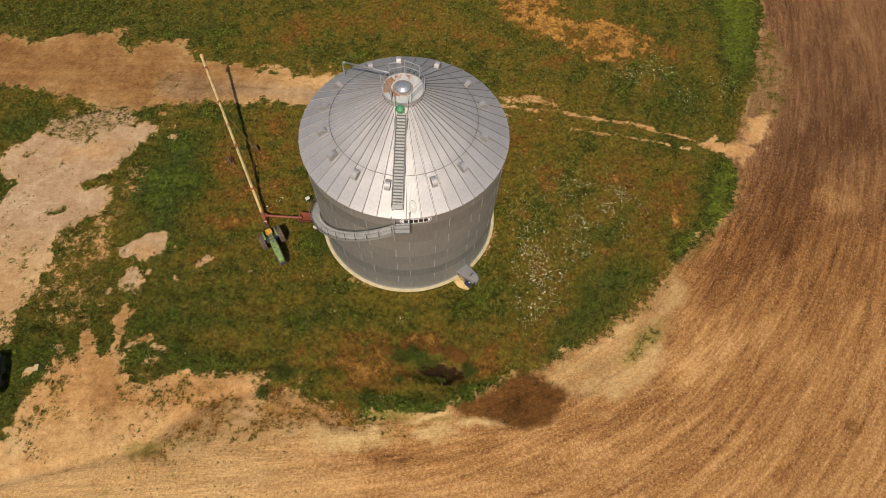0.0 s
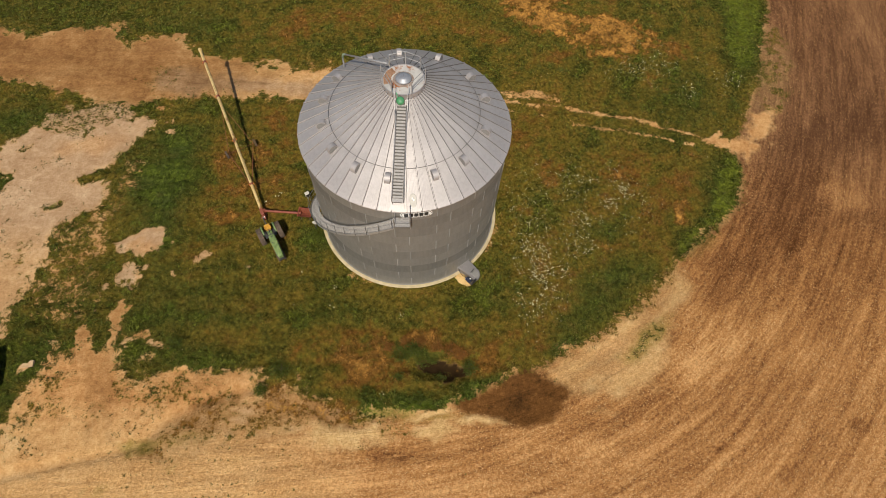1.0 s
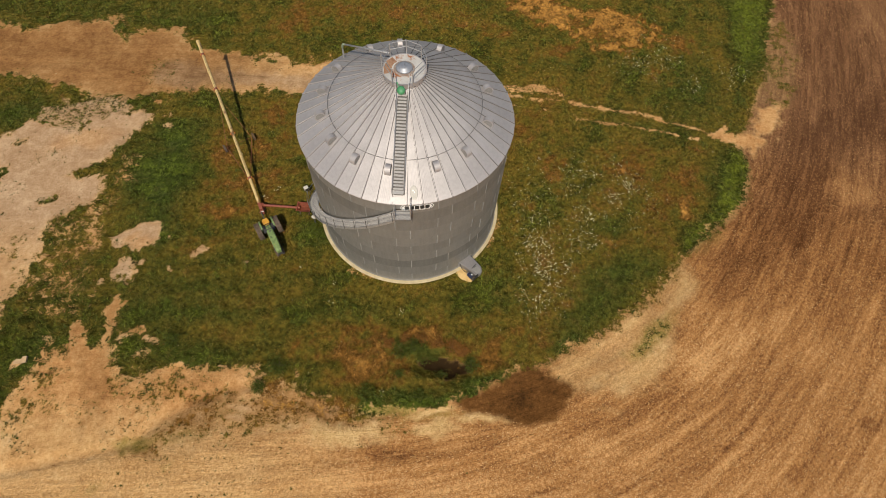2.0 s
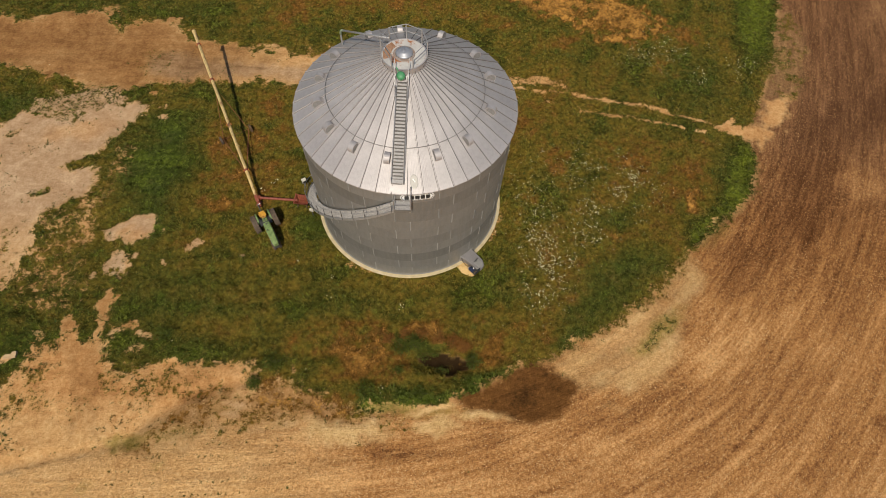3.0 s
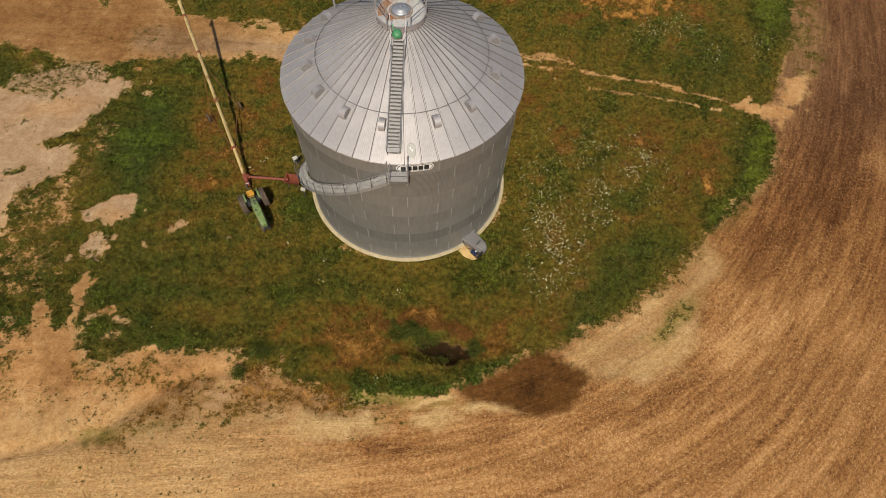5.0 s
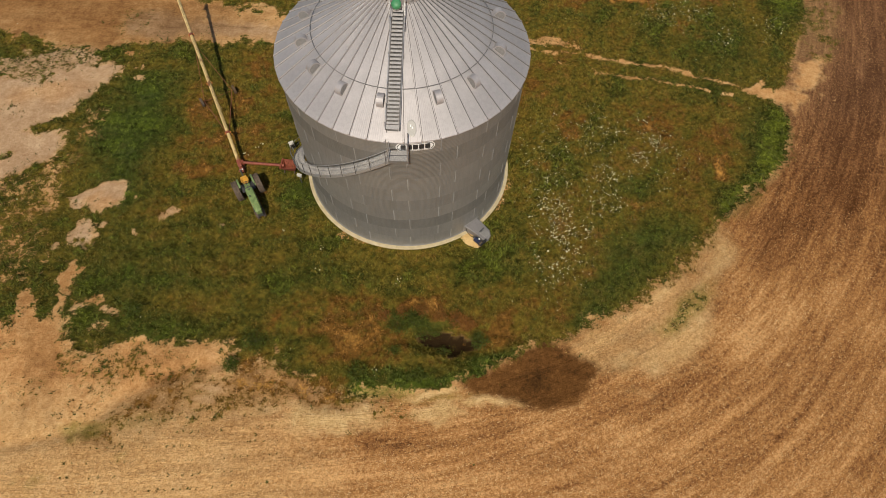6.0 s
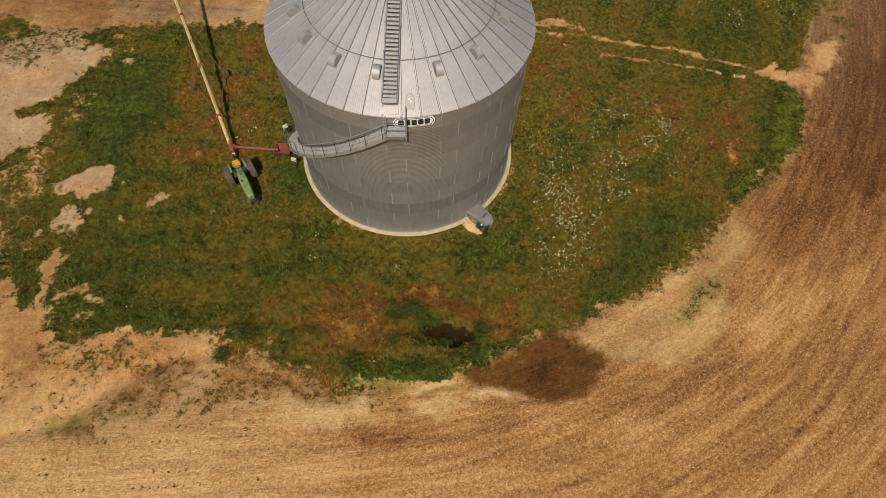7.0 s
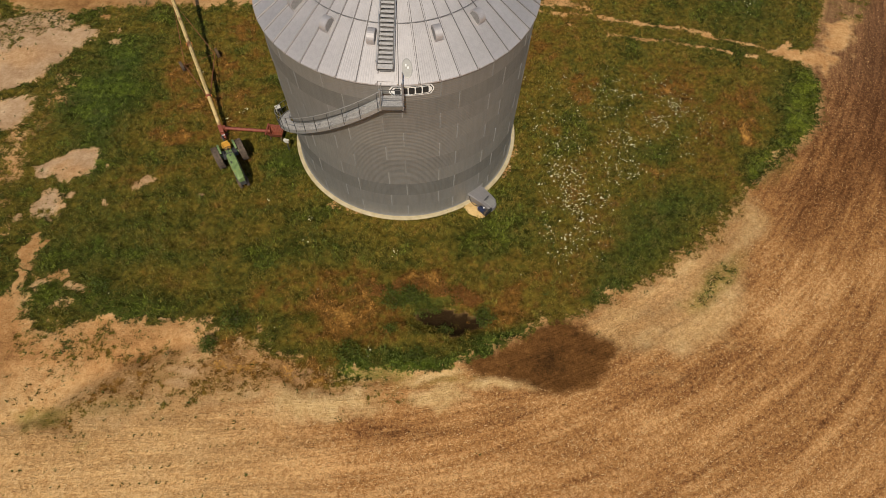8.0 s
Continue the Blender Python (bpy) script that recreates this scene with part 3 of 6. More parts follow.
def blob(x, y, cx, cy, rx, ry, turn=0.0):
    """1 in the middle of an oval, 0 at its edge and past it falling below 0."""
    c, s = math.cos(radians(turn)), math.sin(radians(turn))
    u, v = (x - cx) * c + (y - cy) * s, -(x - cx) * s + (y - cy) * c
    return 1 - np.sqrt((u / rx) ** 2 + (v / ry) ** 2)


def ground_fields(x, y):
    """What covers the ground at each place."""
    wx, wy = x + 0.50 * fbm(x, y, 2.4, 3) + 0.12 * fbm(x, y, 0.7, 4, 2), y + 0.50 * fbm(x, y, 2.4, 5) + 0.12 * fbm(x, y, 0.7, 6, 2)
    patch = fbm(x, y, 3.2, 11, 5)
    speck = fbm(x, y, 1.0, 13, 5, 0.68)

    def shape(pts, low=-0.6, high=0.5, rough=0.5):
        """1 inside a region, with a ragged edge."""
        return step(low, high, region(wx, wy, pts) + rough * speck)

    def spots(rows, rough=0.4, low=-0.2):
        """Ragged patches; the strongest counts."""
        out = np.zeros(x.shape)
        for cx, cy, rx, ry, turn, amount in rows:
            out = np.maximum(out, amount * step(low, 0.5, blob(wx, wy, cx, cy, rx, ry, turn) + rough * speck))
        return out

    def washes(rows):
        """Soft patches, added up."""
        out = np.zeros(x.shape)
        for cx, cy, rx, ry, turn, amount in rows:
            out = out + amount * step(-0.25, 0.7, blob(wx, wy, cx, cy, rx * 1.1, ry * 1.1, turn) + 0.22 * patch + 0.12 * speck)
        return out

    def path(line, width, rough=0.5):
        return step(0.5, -0.3, segments_distance(wx, y, line, False)[0] - width - rough * speck)

    sway = np.where(x > 4, 0.4, 0.8)
    meadow = region(x + sway * (wx - x), y + sway * (wy - y), MEADOW)
    d, along, _ = segments_distance(x, y, ROW_LINE, False)
    # worn and bare places in the meadow
    holes = spots(WEST_HOLES)
    pale_sand = shape(PALE_SAND, -0.8, 0.6, 0.6) * (1 - 0.85 * holes)
    pale_spots = spots(PALE_SPOTS, 0.28, -0.3)
    fringe = shape(PALE_FRINGE)
    thin = shape(THIN_GRASS, -1.0, 1.0)
    road = shape(ROAD, -1.3, 0.8, 0.9)
    gravel = shape(ROAD_GRAVEL, -0.8, 0.8)
    tracks = np.zeros(x.shape)
    for track, width, gaps in ((TRACK_NORTH, 0.16, 0.10), (TRACK_SOUTH, 0.08, 0.26)):
        td, ta, _ = segments_distance(x, y + 0.25 * fbm(x, y, 3, 15, 2), track, False)
        tracks = np.maximum(tracks, 0.72 * step(0.45, -0.2, td - width - 0.25 * speck) * step(gaps - 0.35, gaps + 0.25, 0.5 + 0.6 * fbm(ta, 0 * ta, 5.0, 17, 3)))
    tracks = np.maximum(tracks, 0.62 * step(-0.4, 0.4, blob(wx, wy, 10.9, 14.9, 3.6, 0.75, -5) + 0.4 * speck))
    east = shape(EAST_SAND, -0.3, 0.6, 0.7)
    trail = np.maximum.reduce([path(TRAIL, 0.26), 0.9 * path(TRAIL_WEST, 0.24), 0.7 * path(TRAIL_EAST, 0.2)])
    ring = np.hypot(x, y)
    foot = step(8.5, 7.7, ring + 0.3 * speck) * np.maximum(step(-0.2, 0.4, blob(x, y, -3.6, -7.2, 2.4, 1.2, 30)), step(-0.2, 0.4, blob(x, y, 7.6, -2.6, 1.2, 2.4)))
    corner = shape(CORNER_SAND, -0.8, 0.5, 0.7)
    sand_spots = spots(SAND_SPOTS)
    wedge = shape(DULL_WEDGE, -0.9, 0.7, 0.6)
    stones = spots(PALE_STONES)
    tan = spots(PALE_TAN, 0.35, -0.5)
    weedy = spots(WEED_SPECKS, 0.6)
    fresh = washes(YELLOW_GREEN)
    mud = step(-0.5, 0.15, region(0.75 * x + 0.25 * wx, 0.75 * y + 0.25 * wy, MUD) + 0.30 * speck)
    core = step(0.0, 0.7, blob(wx, wy, 9.8, -15.9, 1.7, 1.1, 8))
    pit = step(0.0, 0.35, blob(wx, wy, HOLLOW[0] + 0.5, HOLLOW[1] - 0.05, 2.9, 0.95, -8))
    # how thick the plants stand
    ragged = 0.5 + 0.45 * step(6, 12, x) * step(12, 4, y) + 1.1 * step(-13, -9, x) * step(3, -2, x) * step(-12, -15, y)
    cover = step(-0.3 - ragged, 0.3 + ragged, meadow + 0.6 * speck)
    bare = np.maximum.reduce([pale_sand, pale_spots, 0.58 * fringe, np.clip((0.38 + 0.25 * speck) * thin, 0, 0.65), road, tracks, east, 0.9 * trail, 0.5 * foot, sand_spots, 0.12 * holes])
    cover = cover * (1 - np.clip(bare, 0, 1)) * (1 - 0.80 * corner)
    sprout = np.clip(0.24 + 0.45 * patch + 0.25 * speck, 0, 0.45) * step(-2.6, -0.3, meadow) * step(-2, -8, y) * step(8, 2, x)
    cover = np.maximum(cover, sprout * (1 - trail) * (1 - 0.7 * stones))
    cover = np.maximum(cover, np.clip(0.34 * weedy + 0.14 * speck * weedy, 0, 0.46) * (1 - 0.8 * trail))
    cover = np.maximum(cover, np.clip(0.50 * fresh, 0, 0.50) * (1 - tan) * step(-0.5, 0.4, speck))
    cover = np.maximum(cover, (0.42 + 0.16 * speck) * wedge * (1 - 0.8 * stones))
    cover = np.maximum(cover, 0.52 * shape(EDGE_STRIP) * step(-0.5, 0.4, speck))
    crease = segments_distance(wx * 0.5 + x * 0.5, y, CREASE, False)[0]
    cover = cover * (1 - step(-0.15, 0.45, region(0.7 * x + 0.3 * wx, 0.7 * y + 0.3 * wy, MUD) + 0.2 * speck)) * (1 - 0.92 * step(0.5, 1.0, pit))
    cover = cover * (1 - 0.9 * step(0.3, 0.8, tan)) * (1 - 0.45 * np.clip(fresh, 0, 1) * step(-14, -16, y))
    # the field
    field = step(0.6, -0.5, meadow) * (1 - east) * (1 - corner) * (1 - 0.75 * wedge)
    lane = d + 0.10 * fbm(x, y, 9, 21, 2)
    straw = 0.515 + 0.06 * fbm(x, y, 14, 29, 3) + 0.05 * fbm(along * 0.35, d, 1.1, 30, 4) - 0.13 * shape(DARK_FIELD, -2.2, 1.6, 0.8) + 0.9 * washes(FIELD_TONES)
    # the drop at the far east puts the lens's corner darkening into the tone
    straw = straw + 0.09 * step(-1, -18, y) + 0.05 * step(10, 16, x) * step(-4, -10, y) + 0.08 * step(-18, -26, y) - 0.05 * step(8, 14, x) * step(14, 5, d) * step(8, 2, y) - 0.13 * step(-2, 14, y) - 0.04 * step(18, 30, x) - 0.04 * step(20, 36, x - 0.4 * y)
    margin = np.maximum.reduce([(0.48 + 0.22 * fbm(along * 0.3, d, 1.2, 37, 3)) * shape(SHOULDER, -0.9, 0.7, 0.6), tan, 0.12 * shape(EDGE_STRIP, -0.8, 0.4, 0.6), 0.40 * step(-17.5, -21.5, y) * step(2, -12, x + 3 * patch)])
    # the grass: 0 lush, 0.2 dark green, 0.4 olive, 0.7 brown, 1 bleached
    brown = washes(BROWN_GRASS) + washes(BROWN_WEST) + washes(BROWN_NORTH) + washes(BROWN_EAST)
    cool = np.clip(washes(COOL) + washes(COOL_EAST), 0, 1)
    dry = 0.32 + 0.10 * fbm(x, y, 7, 33, 4) + 0.08 * patch + 0.15 * speck + 0.11 * fbm(along * 0.10, d, 1.2, 35, 3)
    dry = dry + np.clip(0.75 * brown, 0, 0.30) * (0.9 + 0.5 * speck) - 0.13 * cool + 0.10 * step(5, 9, x) * step(24, 8, y) + 0.40 * wedge * (1 + 0.4 * patch) + 0.15 * road
    dry = dry + 0.30 * step(0.1, 0.6, blob(wx, wy, 3, -12.2, 3.6, 0.7, -4) + 0.3 * speck)
    dry = dry + 0.8 * step(0.0, 0.6, blob(wx, wy, 24.1, 1.3, 0.5, 1.2) + 0.3 * speck) + (0.62 + 0.45 * speck) * step(-1.2, 0.8, region(wx, wy, DRY_TOP) + 1.2 * speck)
    dry = np.clip(dry, 0.12, 1) - 0.40 * np.clip(fresh, 0, 1) - 0.10 * cool * (shape(LUSH_EAST) + shape(LUSH_NORTH))
    dark = np.clip(washes(DARK_GREEN_AND_SHADE), 0, 1)
    dry = dry + 0.8 * dark * (0.19 + 0.12 * speck - dry)
    lush = np.maximum(shape(LUSH_EAST, -0.8, 1.0, 0.3), shape(LUSH_NORTH, -1.2, 1.5, 0.3))
    dry = dry * (1 - 0.80 * lush)
    cool = cool * (1 - np.clip(fresh, 0, 1)) * step(0.75, 0.4, dry) * (1 - 0.55 * lush)
    # the bare soil
    orange = np.maximum.reduce([0.95 * road * (1 - 0.8 * gravel) * step(-12, -24, x + 2 * patch), 0.35 * road * (1 - gravel), 0.95 * corner, 0.85 * east, 0.75 * tracks, 0.6 * foot, 0.9 * step(0.6, 0.1, crease), 0.95 * trail,
                                0.45 * step(0.0, 0.7, blob(wx, wy, -30.5, 4.6, 5.5, 1.8, 30) + 0.3 * patch) * pale_sand, 0.6 * thin, 0.6 * step(0.0, 0.6, blob(wx, wy, -22.0, -5.4, 1.4, 1.0))])
    orange = np.clip(orange + 0.2 * patch * (orange > 0.1), 0, 1) * (1 - 0.8 * stones)
    pale = np.clip(np.maximum.reduce([1.1 * pale_sand * (1 - 0.55 * step(-2, -9, y)), pale_spots, fringe, 0.5 * thin, 0.8 * gravel, 0.7 * stones, 0.5 * sand_spots, 0.35 * step(0.0, 0.5, patch) * corner]), 0, 1)
    field = field * (1 - 0.8 * step(0.5, 0.1, crease)) * (1 - 0.7 * stones)
    # darker soil; on the west road some lens darkening is painted in too
    darkened = np.maximum.reduce([mud + pit, 0.30 * trail, 0.30 * np.maximum(path(RUT_WEST, 0.12), path(RUT_EAST, 0.16)), (0.52 + 0.25 * patch) * wedge * (1 - 0.7 * stones), (0.42 + 0.45 * fbm(x * 0.08, y + 0.06 * x, 0.6, 75, 2)) * gravel * step(-0.6, 0.4, speck), (0.54 + 0.14 * fbm(x * 0.12, y - 0.08 * x, 0.9, 77, 3) + 0.10 * speck) * road * step(-9, -24, x + 3 * patch), 0.4 * step(0.2, 0.7, blob(wx, wy, 33.9, 17.2, 0.8, 0.6))])
    return dict(cover=np.clip(cover, 0, 1), pale=pale, mud=np.clip(darkened, 0, 1), pit=np.clip(pit + 0.24 * core, 0, 1), dry=np.clip(dry, 0, 1), cool=np.clip(cool, 0, 1), field=np.clip(field, 0, 1), weedy=weedy,
                straw=np.clip(straw, 0, 1), margin=np.clip(margin, 0, 1), orange=orange, fresh=np.clip(fresh * (1 - tan) * (0.75 + 0.4 * speck), 0, 1), lane=lane, along=along, crease=step(0.7, 0.1, crease), clay=step(-4, 16, y + 2 * patch))


def ground_height(x, y, f):
    z = 0.05 * fbm(x, y, 6, 41, 3) + f["cover"] * (0.17 * fbm(x, y, 0.8, 43, 3) + 0.05 * fbm(x, y, 0.42, 48, 1) + 0.06 * fbm(x, y, 2.4, 46, 2)) + f["field"] * 0.025 * fbm(f["along"] * 0.04, f["lane"], 0.8, 44, 2) + 0.012 * fbm(x, y, 0.35, 45, 2)
    z = z - 0.80 * step(0.0, 0.75, blob(x, y, HOLLOW[0] + 0.3, HOLLOW[1], 3.2, 1.35, -6)) - 0.10 * step(0.0, 0.5, blob(x, y, 10, -15.8, 4, 2, 20))
    z = z - 0.14 * f["crease"]
    pad = step(8.6, 7.6, np.hypot(x, y))
    return z * (1 - pad) * step(90, 60, np.hypot(x, y))


def far_steps(low, high, fine):
    core = np.arange(low, high + fine / 2, fine)
    out = fine * np.cumsum(1.55 ** np.arange(1, 21))
    return np.concatenate([(low - out)[::-1], core, high + out])


GX, GY = far_steps(-50.0, 57.0, 0.17), far_steps(-29.0, 38.0, 0.17)
XX, YY = (a.ravel() for a in np.meshgrid(GX, GY))
FIELDS = ground_fields(XX, YY)
ZZ = ground_height(XX, YY, FIELDS)


def numpy_mesh(name, verts, faces):
    """A mesh from arrays; all faces have the same number of corners."""
    data = bpy.data.meshes.new(name)
    data.vertices.add(len(verts))
    data.vertices.foreach_set("co", np.ascontiguousarray(verts, dtype=np.float32).ravel())
    count, k = faces.shape
    data.loops.add(count * k)
    data.loops.foreach_set("vertex_index", np.ascontiguousarray(faces, dtype=np.int32).ravel())
    data.polygons.add(count)
    data.polygons.foreach_set("loop_start", np.arange(0, count * k, k, dtype=np.int32))
    data.update(calc_edges=True)
    return data


def attribute(data, name, values):
    a = data.attributes.new(name, "FLOAT", "POINT")
    a.data.foreach_set("value", np.ascontiguousarray(values, dtype=np.float32))


def ground_material():
    m, n, l, b = material("meadow_sand_and_field")

    def layer(name):
        a = n.new("ShaderNodeAttribute")
        a.attribute_name = name
        return a.outputs["Fac"]

    def spread(tex, gain):
        """Noise about 0, widened."""
        return maths(n, l, "MULTIPLY", maths(n, l, "SUBTRACT", tex.outputs["Fac"], 0.5), gain)

    def rows_noise(across, lengthwise, detail, rough):
        c = n.new("ShaderNodeCombineXYZ")
        l.new(maths(n, l, "MULTIPLY", layer("lane"), across), c.inputs[0])
        l.new(maths(n, l, "MULTIPLY", layer("along"), lengthwise), c.inputs[1])
        t = n.new("ShaderNodeTexNoise")
        t.inputs["Scale"].default_value, t.inputs["Detail"].default_value, t.inputs["Roughness"].default_value = 1.0, detail, rough
        l.new(c.outputs[0], t.inputs["Vector"])
        return t

    grit = noise_tex(n, l, 4.6, 5, 0.75)
    fine = noise_tex(n, l, 1.7, 6, 0.65)
    crumbs = noise_tex(n, l, 11.5, 3, 0.7)
    clumps = noise_tex(n, l, 2.1, 6, 0.75)
    broad = noise_tex(n, l, 0.33, 5, 0.62)
    drag = noise_tex(n, l, 1.0, 5, 0.65, stretch=(0.22, 1.9, 1.0))
    tone = maths(n, l, "ADD", maths(n, l, "ADD", maths(n, l, "ADD", spread(fine, 0.7), maths(n, l, "ADD", spread(drag, 0.28), spread(broad, 0.75))), spread(grit, 0.8)), maths(n, l, "ADD", spread(crumbs, 0.5), 0.53), True)
    tan = ramp(n, [(0.15, (0.34, 0.165, 0.056)), (0.5, (0.60, 0.345, 0.138)), (0.85, (0.80, 0.53, 0.26))])
    pale = ramp(n, [(0.15, (0.32, 0.180, 0.090)), (0.5, (0.455, 0.288, 0.158)), (0.85, (0.64, 0.45, 0.275))])
    orange = ramp(n, [(0.15, (0.25, 0.105, 0.036)), (0.5, (0.500, 0.250, 0.090)), (0.85, (0.71, 0.43, 0.188))])
    for r in (tan, pale, orange):
        l.new(tone, r.inputs["Fac"])
    soil = mix(n, l, tan.outputs["Color"], pale.outputs["Color"], layer("pale"))
    soil = mix(n, l, soil, orange.outputs["Color"], layer("orange"))
    straw = ramp(n, [(0.10, (0.085, 0.033, 0.011)), (0.36, (0.217, 0.093, 0.031)), (0.60, (0.425, 0.200, 0.066)), (0.90, (0.725, 0.412, 0.168))])
    rows_wide = rows_noise(0.80, 0.040, 3, 0.55)
    rows_fine = rows_noise(2.8, 0.30, 3, 0.65)
    rows_mid = rows_noise(1.5, 0.14, 4, 0.65)
    bits = maths(n, l, "ADD", layer("straw"), maths(n, l, "ADD", maths(n, l, "ADD", spread(rows_wide, 0.24), spread(rows_mid, 0.62)), spread(rows_fine, 0.60)))
    bits = maths(n, l, "ADD", bits, maths(n, l, "ADD", spread(grit, 1.15), spread(crumbs, 0.9)), True)
    l.new(bits, straw.inputs["Fac"])
    dull = ramp(n, [(0.10, (0.088, 0.040, 0.018)), (0.36, (0.190, 0.092, 0.043)), (0.60, (0.335, 0.178, 0.084)), (0.90, (0.60, 0.36, 0.185))])
    l.new(bits, dull.inputs["Fac"])
    stalks = mix(n, l, straw.outputs["Color"], dull.outputs["Color"], maths(n, l, "MULTIPLY", layer("clay"), 0.9))
    chaff = ramp(n, [(0.15, (0.38, 0.215, 0.075)), (0.5, (0.68, 0.455, 0.195)), (0.85, (0.85, 0.64, 0.33))])
    l.new(tone, chaff.inputs["Fac"])
    stubble = mix(n, l, stalks, chaff.outputs["Color"], maths(n, l, "MULTIPLY", layer("margin"), 0.92))
    base = mix(n, l, mix(n, l, soil, chaff.outputs["Color"], maths(n, l, "MULTIPLY", layer("margin"), 0.7)), stubble, layer("field"))
    sparse = ramp(n, [(0.2, (0.115, 0.110, 0.018)), (0.5, (0.215, 0.190, 0.036)), (0.85, (0.42, 0.32, 0.090))])
    l.new(tone, sparse.inputs["Fac"])
    base = mix(n, l, base, sparse.outputs["Color"], maths(n, l, "MULTIPLY", layer("fresh"), 0.75))
    darkened_tone = ramp(n, [(0.0, (0.020, 0.011, 0.004)), (0.30, (0.068, 0.030, 0.009)), (0.60, (0.145, 0.062, 0.017)), (0.95, (0.28, 0.132, 0.040))])
    # the hollow's dark soil, with its deep shade put into the tone
    l.new(maths(n, l, "SUBTRACT", tone, maths(n, l, "MULTIPLY", layer("pit"), 0.72), True), darkened_tone.inputs["Fac"])
    darkened = mix(n, l, base, darkened_tone.outputs["Color"], maths(n, l, "MULTIPLY", layer("mud"), 0.985))
    under = ramp(n, [(0.0, (0.115, 0.132, 0.014)), (0.18, (0.034, 0.038, 0.007)), (0.36, (0.100, 0.081, 0.013)), (0.52, (0.135, 0.092, 0.015)), (0.70, (0.132, 0.064, 0.013)), (0.86, (0.190, 0.092, 0.020)), (1.0, (0.42, 0.215, 0.050))])
    l.new(maths(n, l, "ADD", layer("dry"), maths(n, l, "ADD", spread(grit, 0.55), spread(clumps, 0.40)), True), under.inputs["Fac"])
    shade = ramp(n, [(0.0, (0.098, 0.128, 0.016)), (0.25, (0.030, 0.046, 0.008)), (0.55, (0.068, 0.078, 0.014)), (1.0, (0.125, 0.112, 0.028))])
    l.new(maths(n, l, "ADD", layer("dry"), maths(n, l, "ADD", spread(grit, 0.65), spread(clumps, 0.50)), True), shade.inputs["Fac"])
    sward = mix(n, l, under.outputs["Color"], shade.outputs["Color"], layer("cool"))
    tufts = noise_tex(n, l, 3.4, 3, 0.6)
    # the sward too gets the shade between its tufts as colour
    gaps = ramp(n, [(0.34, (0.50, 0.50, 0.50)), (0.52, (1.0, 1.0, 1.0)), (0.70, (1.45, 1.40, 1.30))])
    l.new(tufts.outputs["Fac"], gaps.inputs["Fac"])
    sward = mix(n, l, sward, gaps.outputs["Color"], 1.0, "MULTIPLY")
    edge = maths(n, l, "ADD", maths(n, l, "MULTIPLY", layer("cover"), 1.25), maths(n, l, "ADD", spread(clumps, 2.4), maths(n, l, "ADD", spread(grit, 1.8), spread(crumbs, 1.1))))
    cut = ramp(n, [(0.42, (0, 0, 0)), (0.72, (1, 1, 1))])
    l.new(edge, cut.inputs["Fac"])
    l.new(mix(n, l, darkened, sward, cut.outputs["Color"]), b.inputs["Base Color"])
    l.new(maths(n, l, "SUBTRACT", 0.95, maths(n, l, "MULTIPLY", layer("mud"), 0.12)), b.inputs["Roughness"])
    b.inputs["Specular IOR Level"].default_value = 0.05
    relief = maths(n, l, "ADD", grit.outputs["Fac"], maths(n, l, "ADD", maths(n, l, "MULTIPLY", crumbs.outputs["Fac"], 0.6), maths(n, l, "MULTIPLY", maths(n, l, "MULTIPLY", rows_fine.outputs["Fac"], layer("field")), 1.2)))
    bump(n, l, b, relief, 0.9, 0.08)
    return m


nx, ny = len(GX), len(GY)
corner_ids = (np.arange(ny - 1)[:, None] * nx + np.arange(nx - 1)[None]).ravel()
ground_data = numpy_mesh("ground", np.stack([XX, YY, ZZ], 1), np.stack([corner_ids, corner_ids + 1, corner_ids + nx + 1, corner_ids + nx], 1))
for key in ("cover", "pale", "mud", "dry", "field", "straw", "margin", "orange", "lane", "along", "pit", "cool", "clay", "fresh"):
    attribute(ground_data, key, FIELDS[key])
ground_data.polygons.foreach_set("use_smooth", np.ones(len(corner_ids), dtype=bool))
ground = tagged(link_mesh("ground", ground_data, ground_material()), "farm ground of meadow, bare sand, dirt track and stubble field", "ground", kind="structure")


# ---- the grain bin ----
WALL_R, WALL_LOW, RING, RINGS = 7.315, 0.12, 1.098, 10
EAVE_R, EAVE_Z, PITCH = 7.42, 11.10, 0.577
SEAM = -91.4
LADDER_AT = -88.3


def roof_z(r):
    return EAVE_Z + (EAVE_R - r) * PITCH


def bin_foundation():
    bm = lathe(bmesh.new(), [(7.18, -0.3), (7.63, -0.3), (7.64, 0.09), (7.60, 0.12), (7.18, 0.12)], 128, closed=True)
    return tagged(part("foundation", bm, CONCRETE, smooth=False), "pale weathered concrete foundation ring under the grain bin", "foundation", kind="structure")


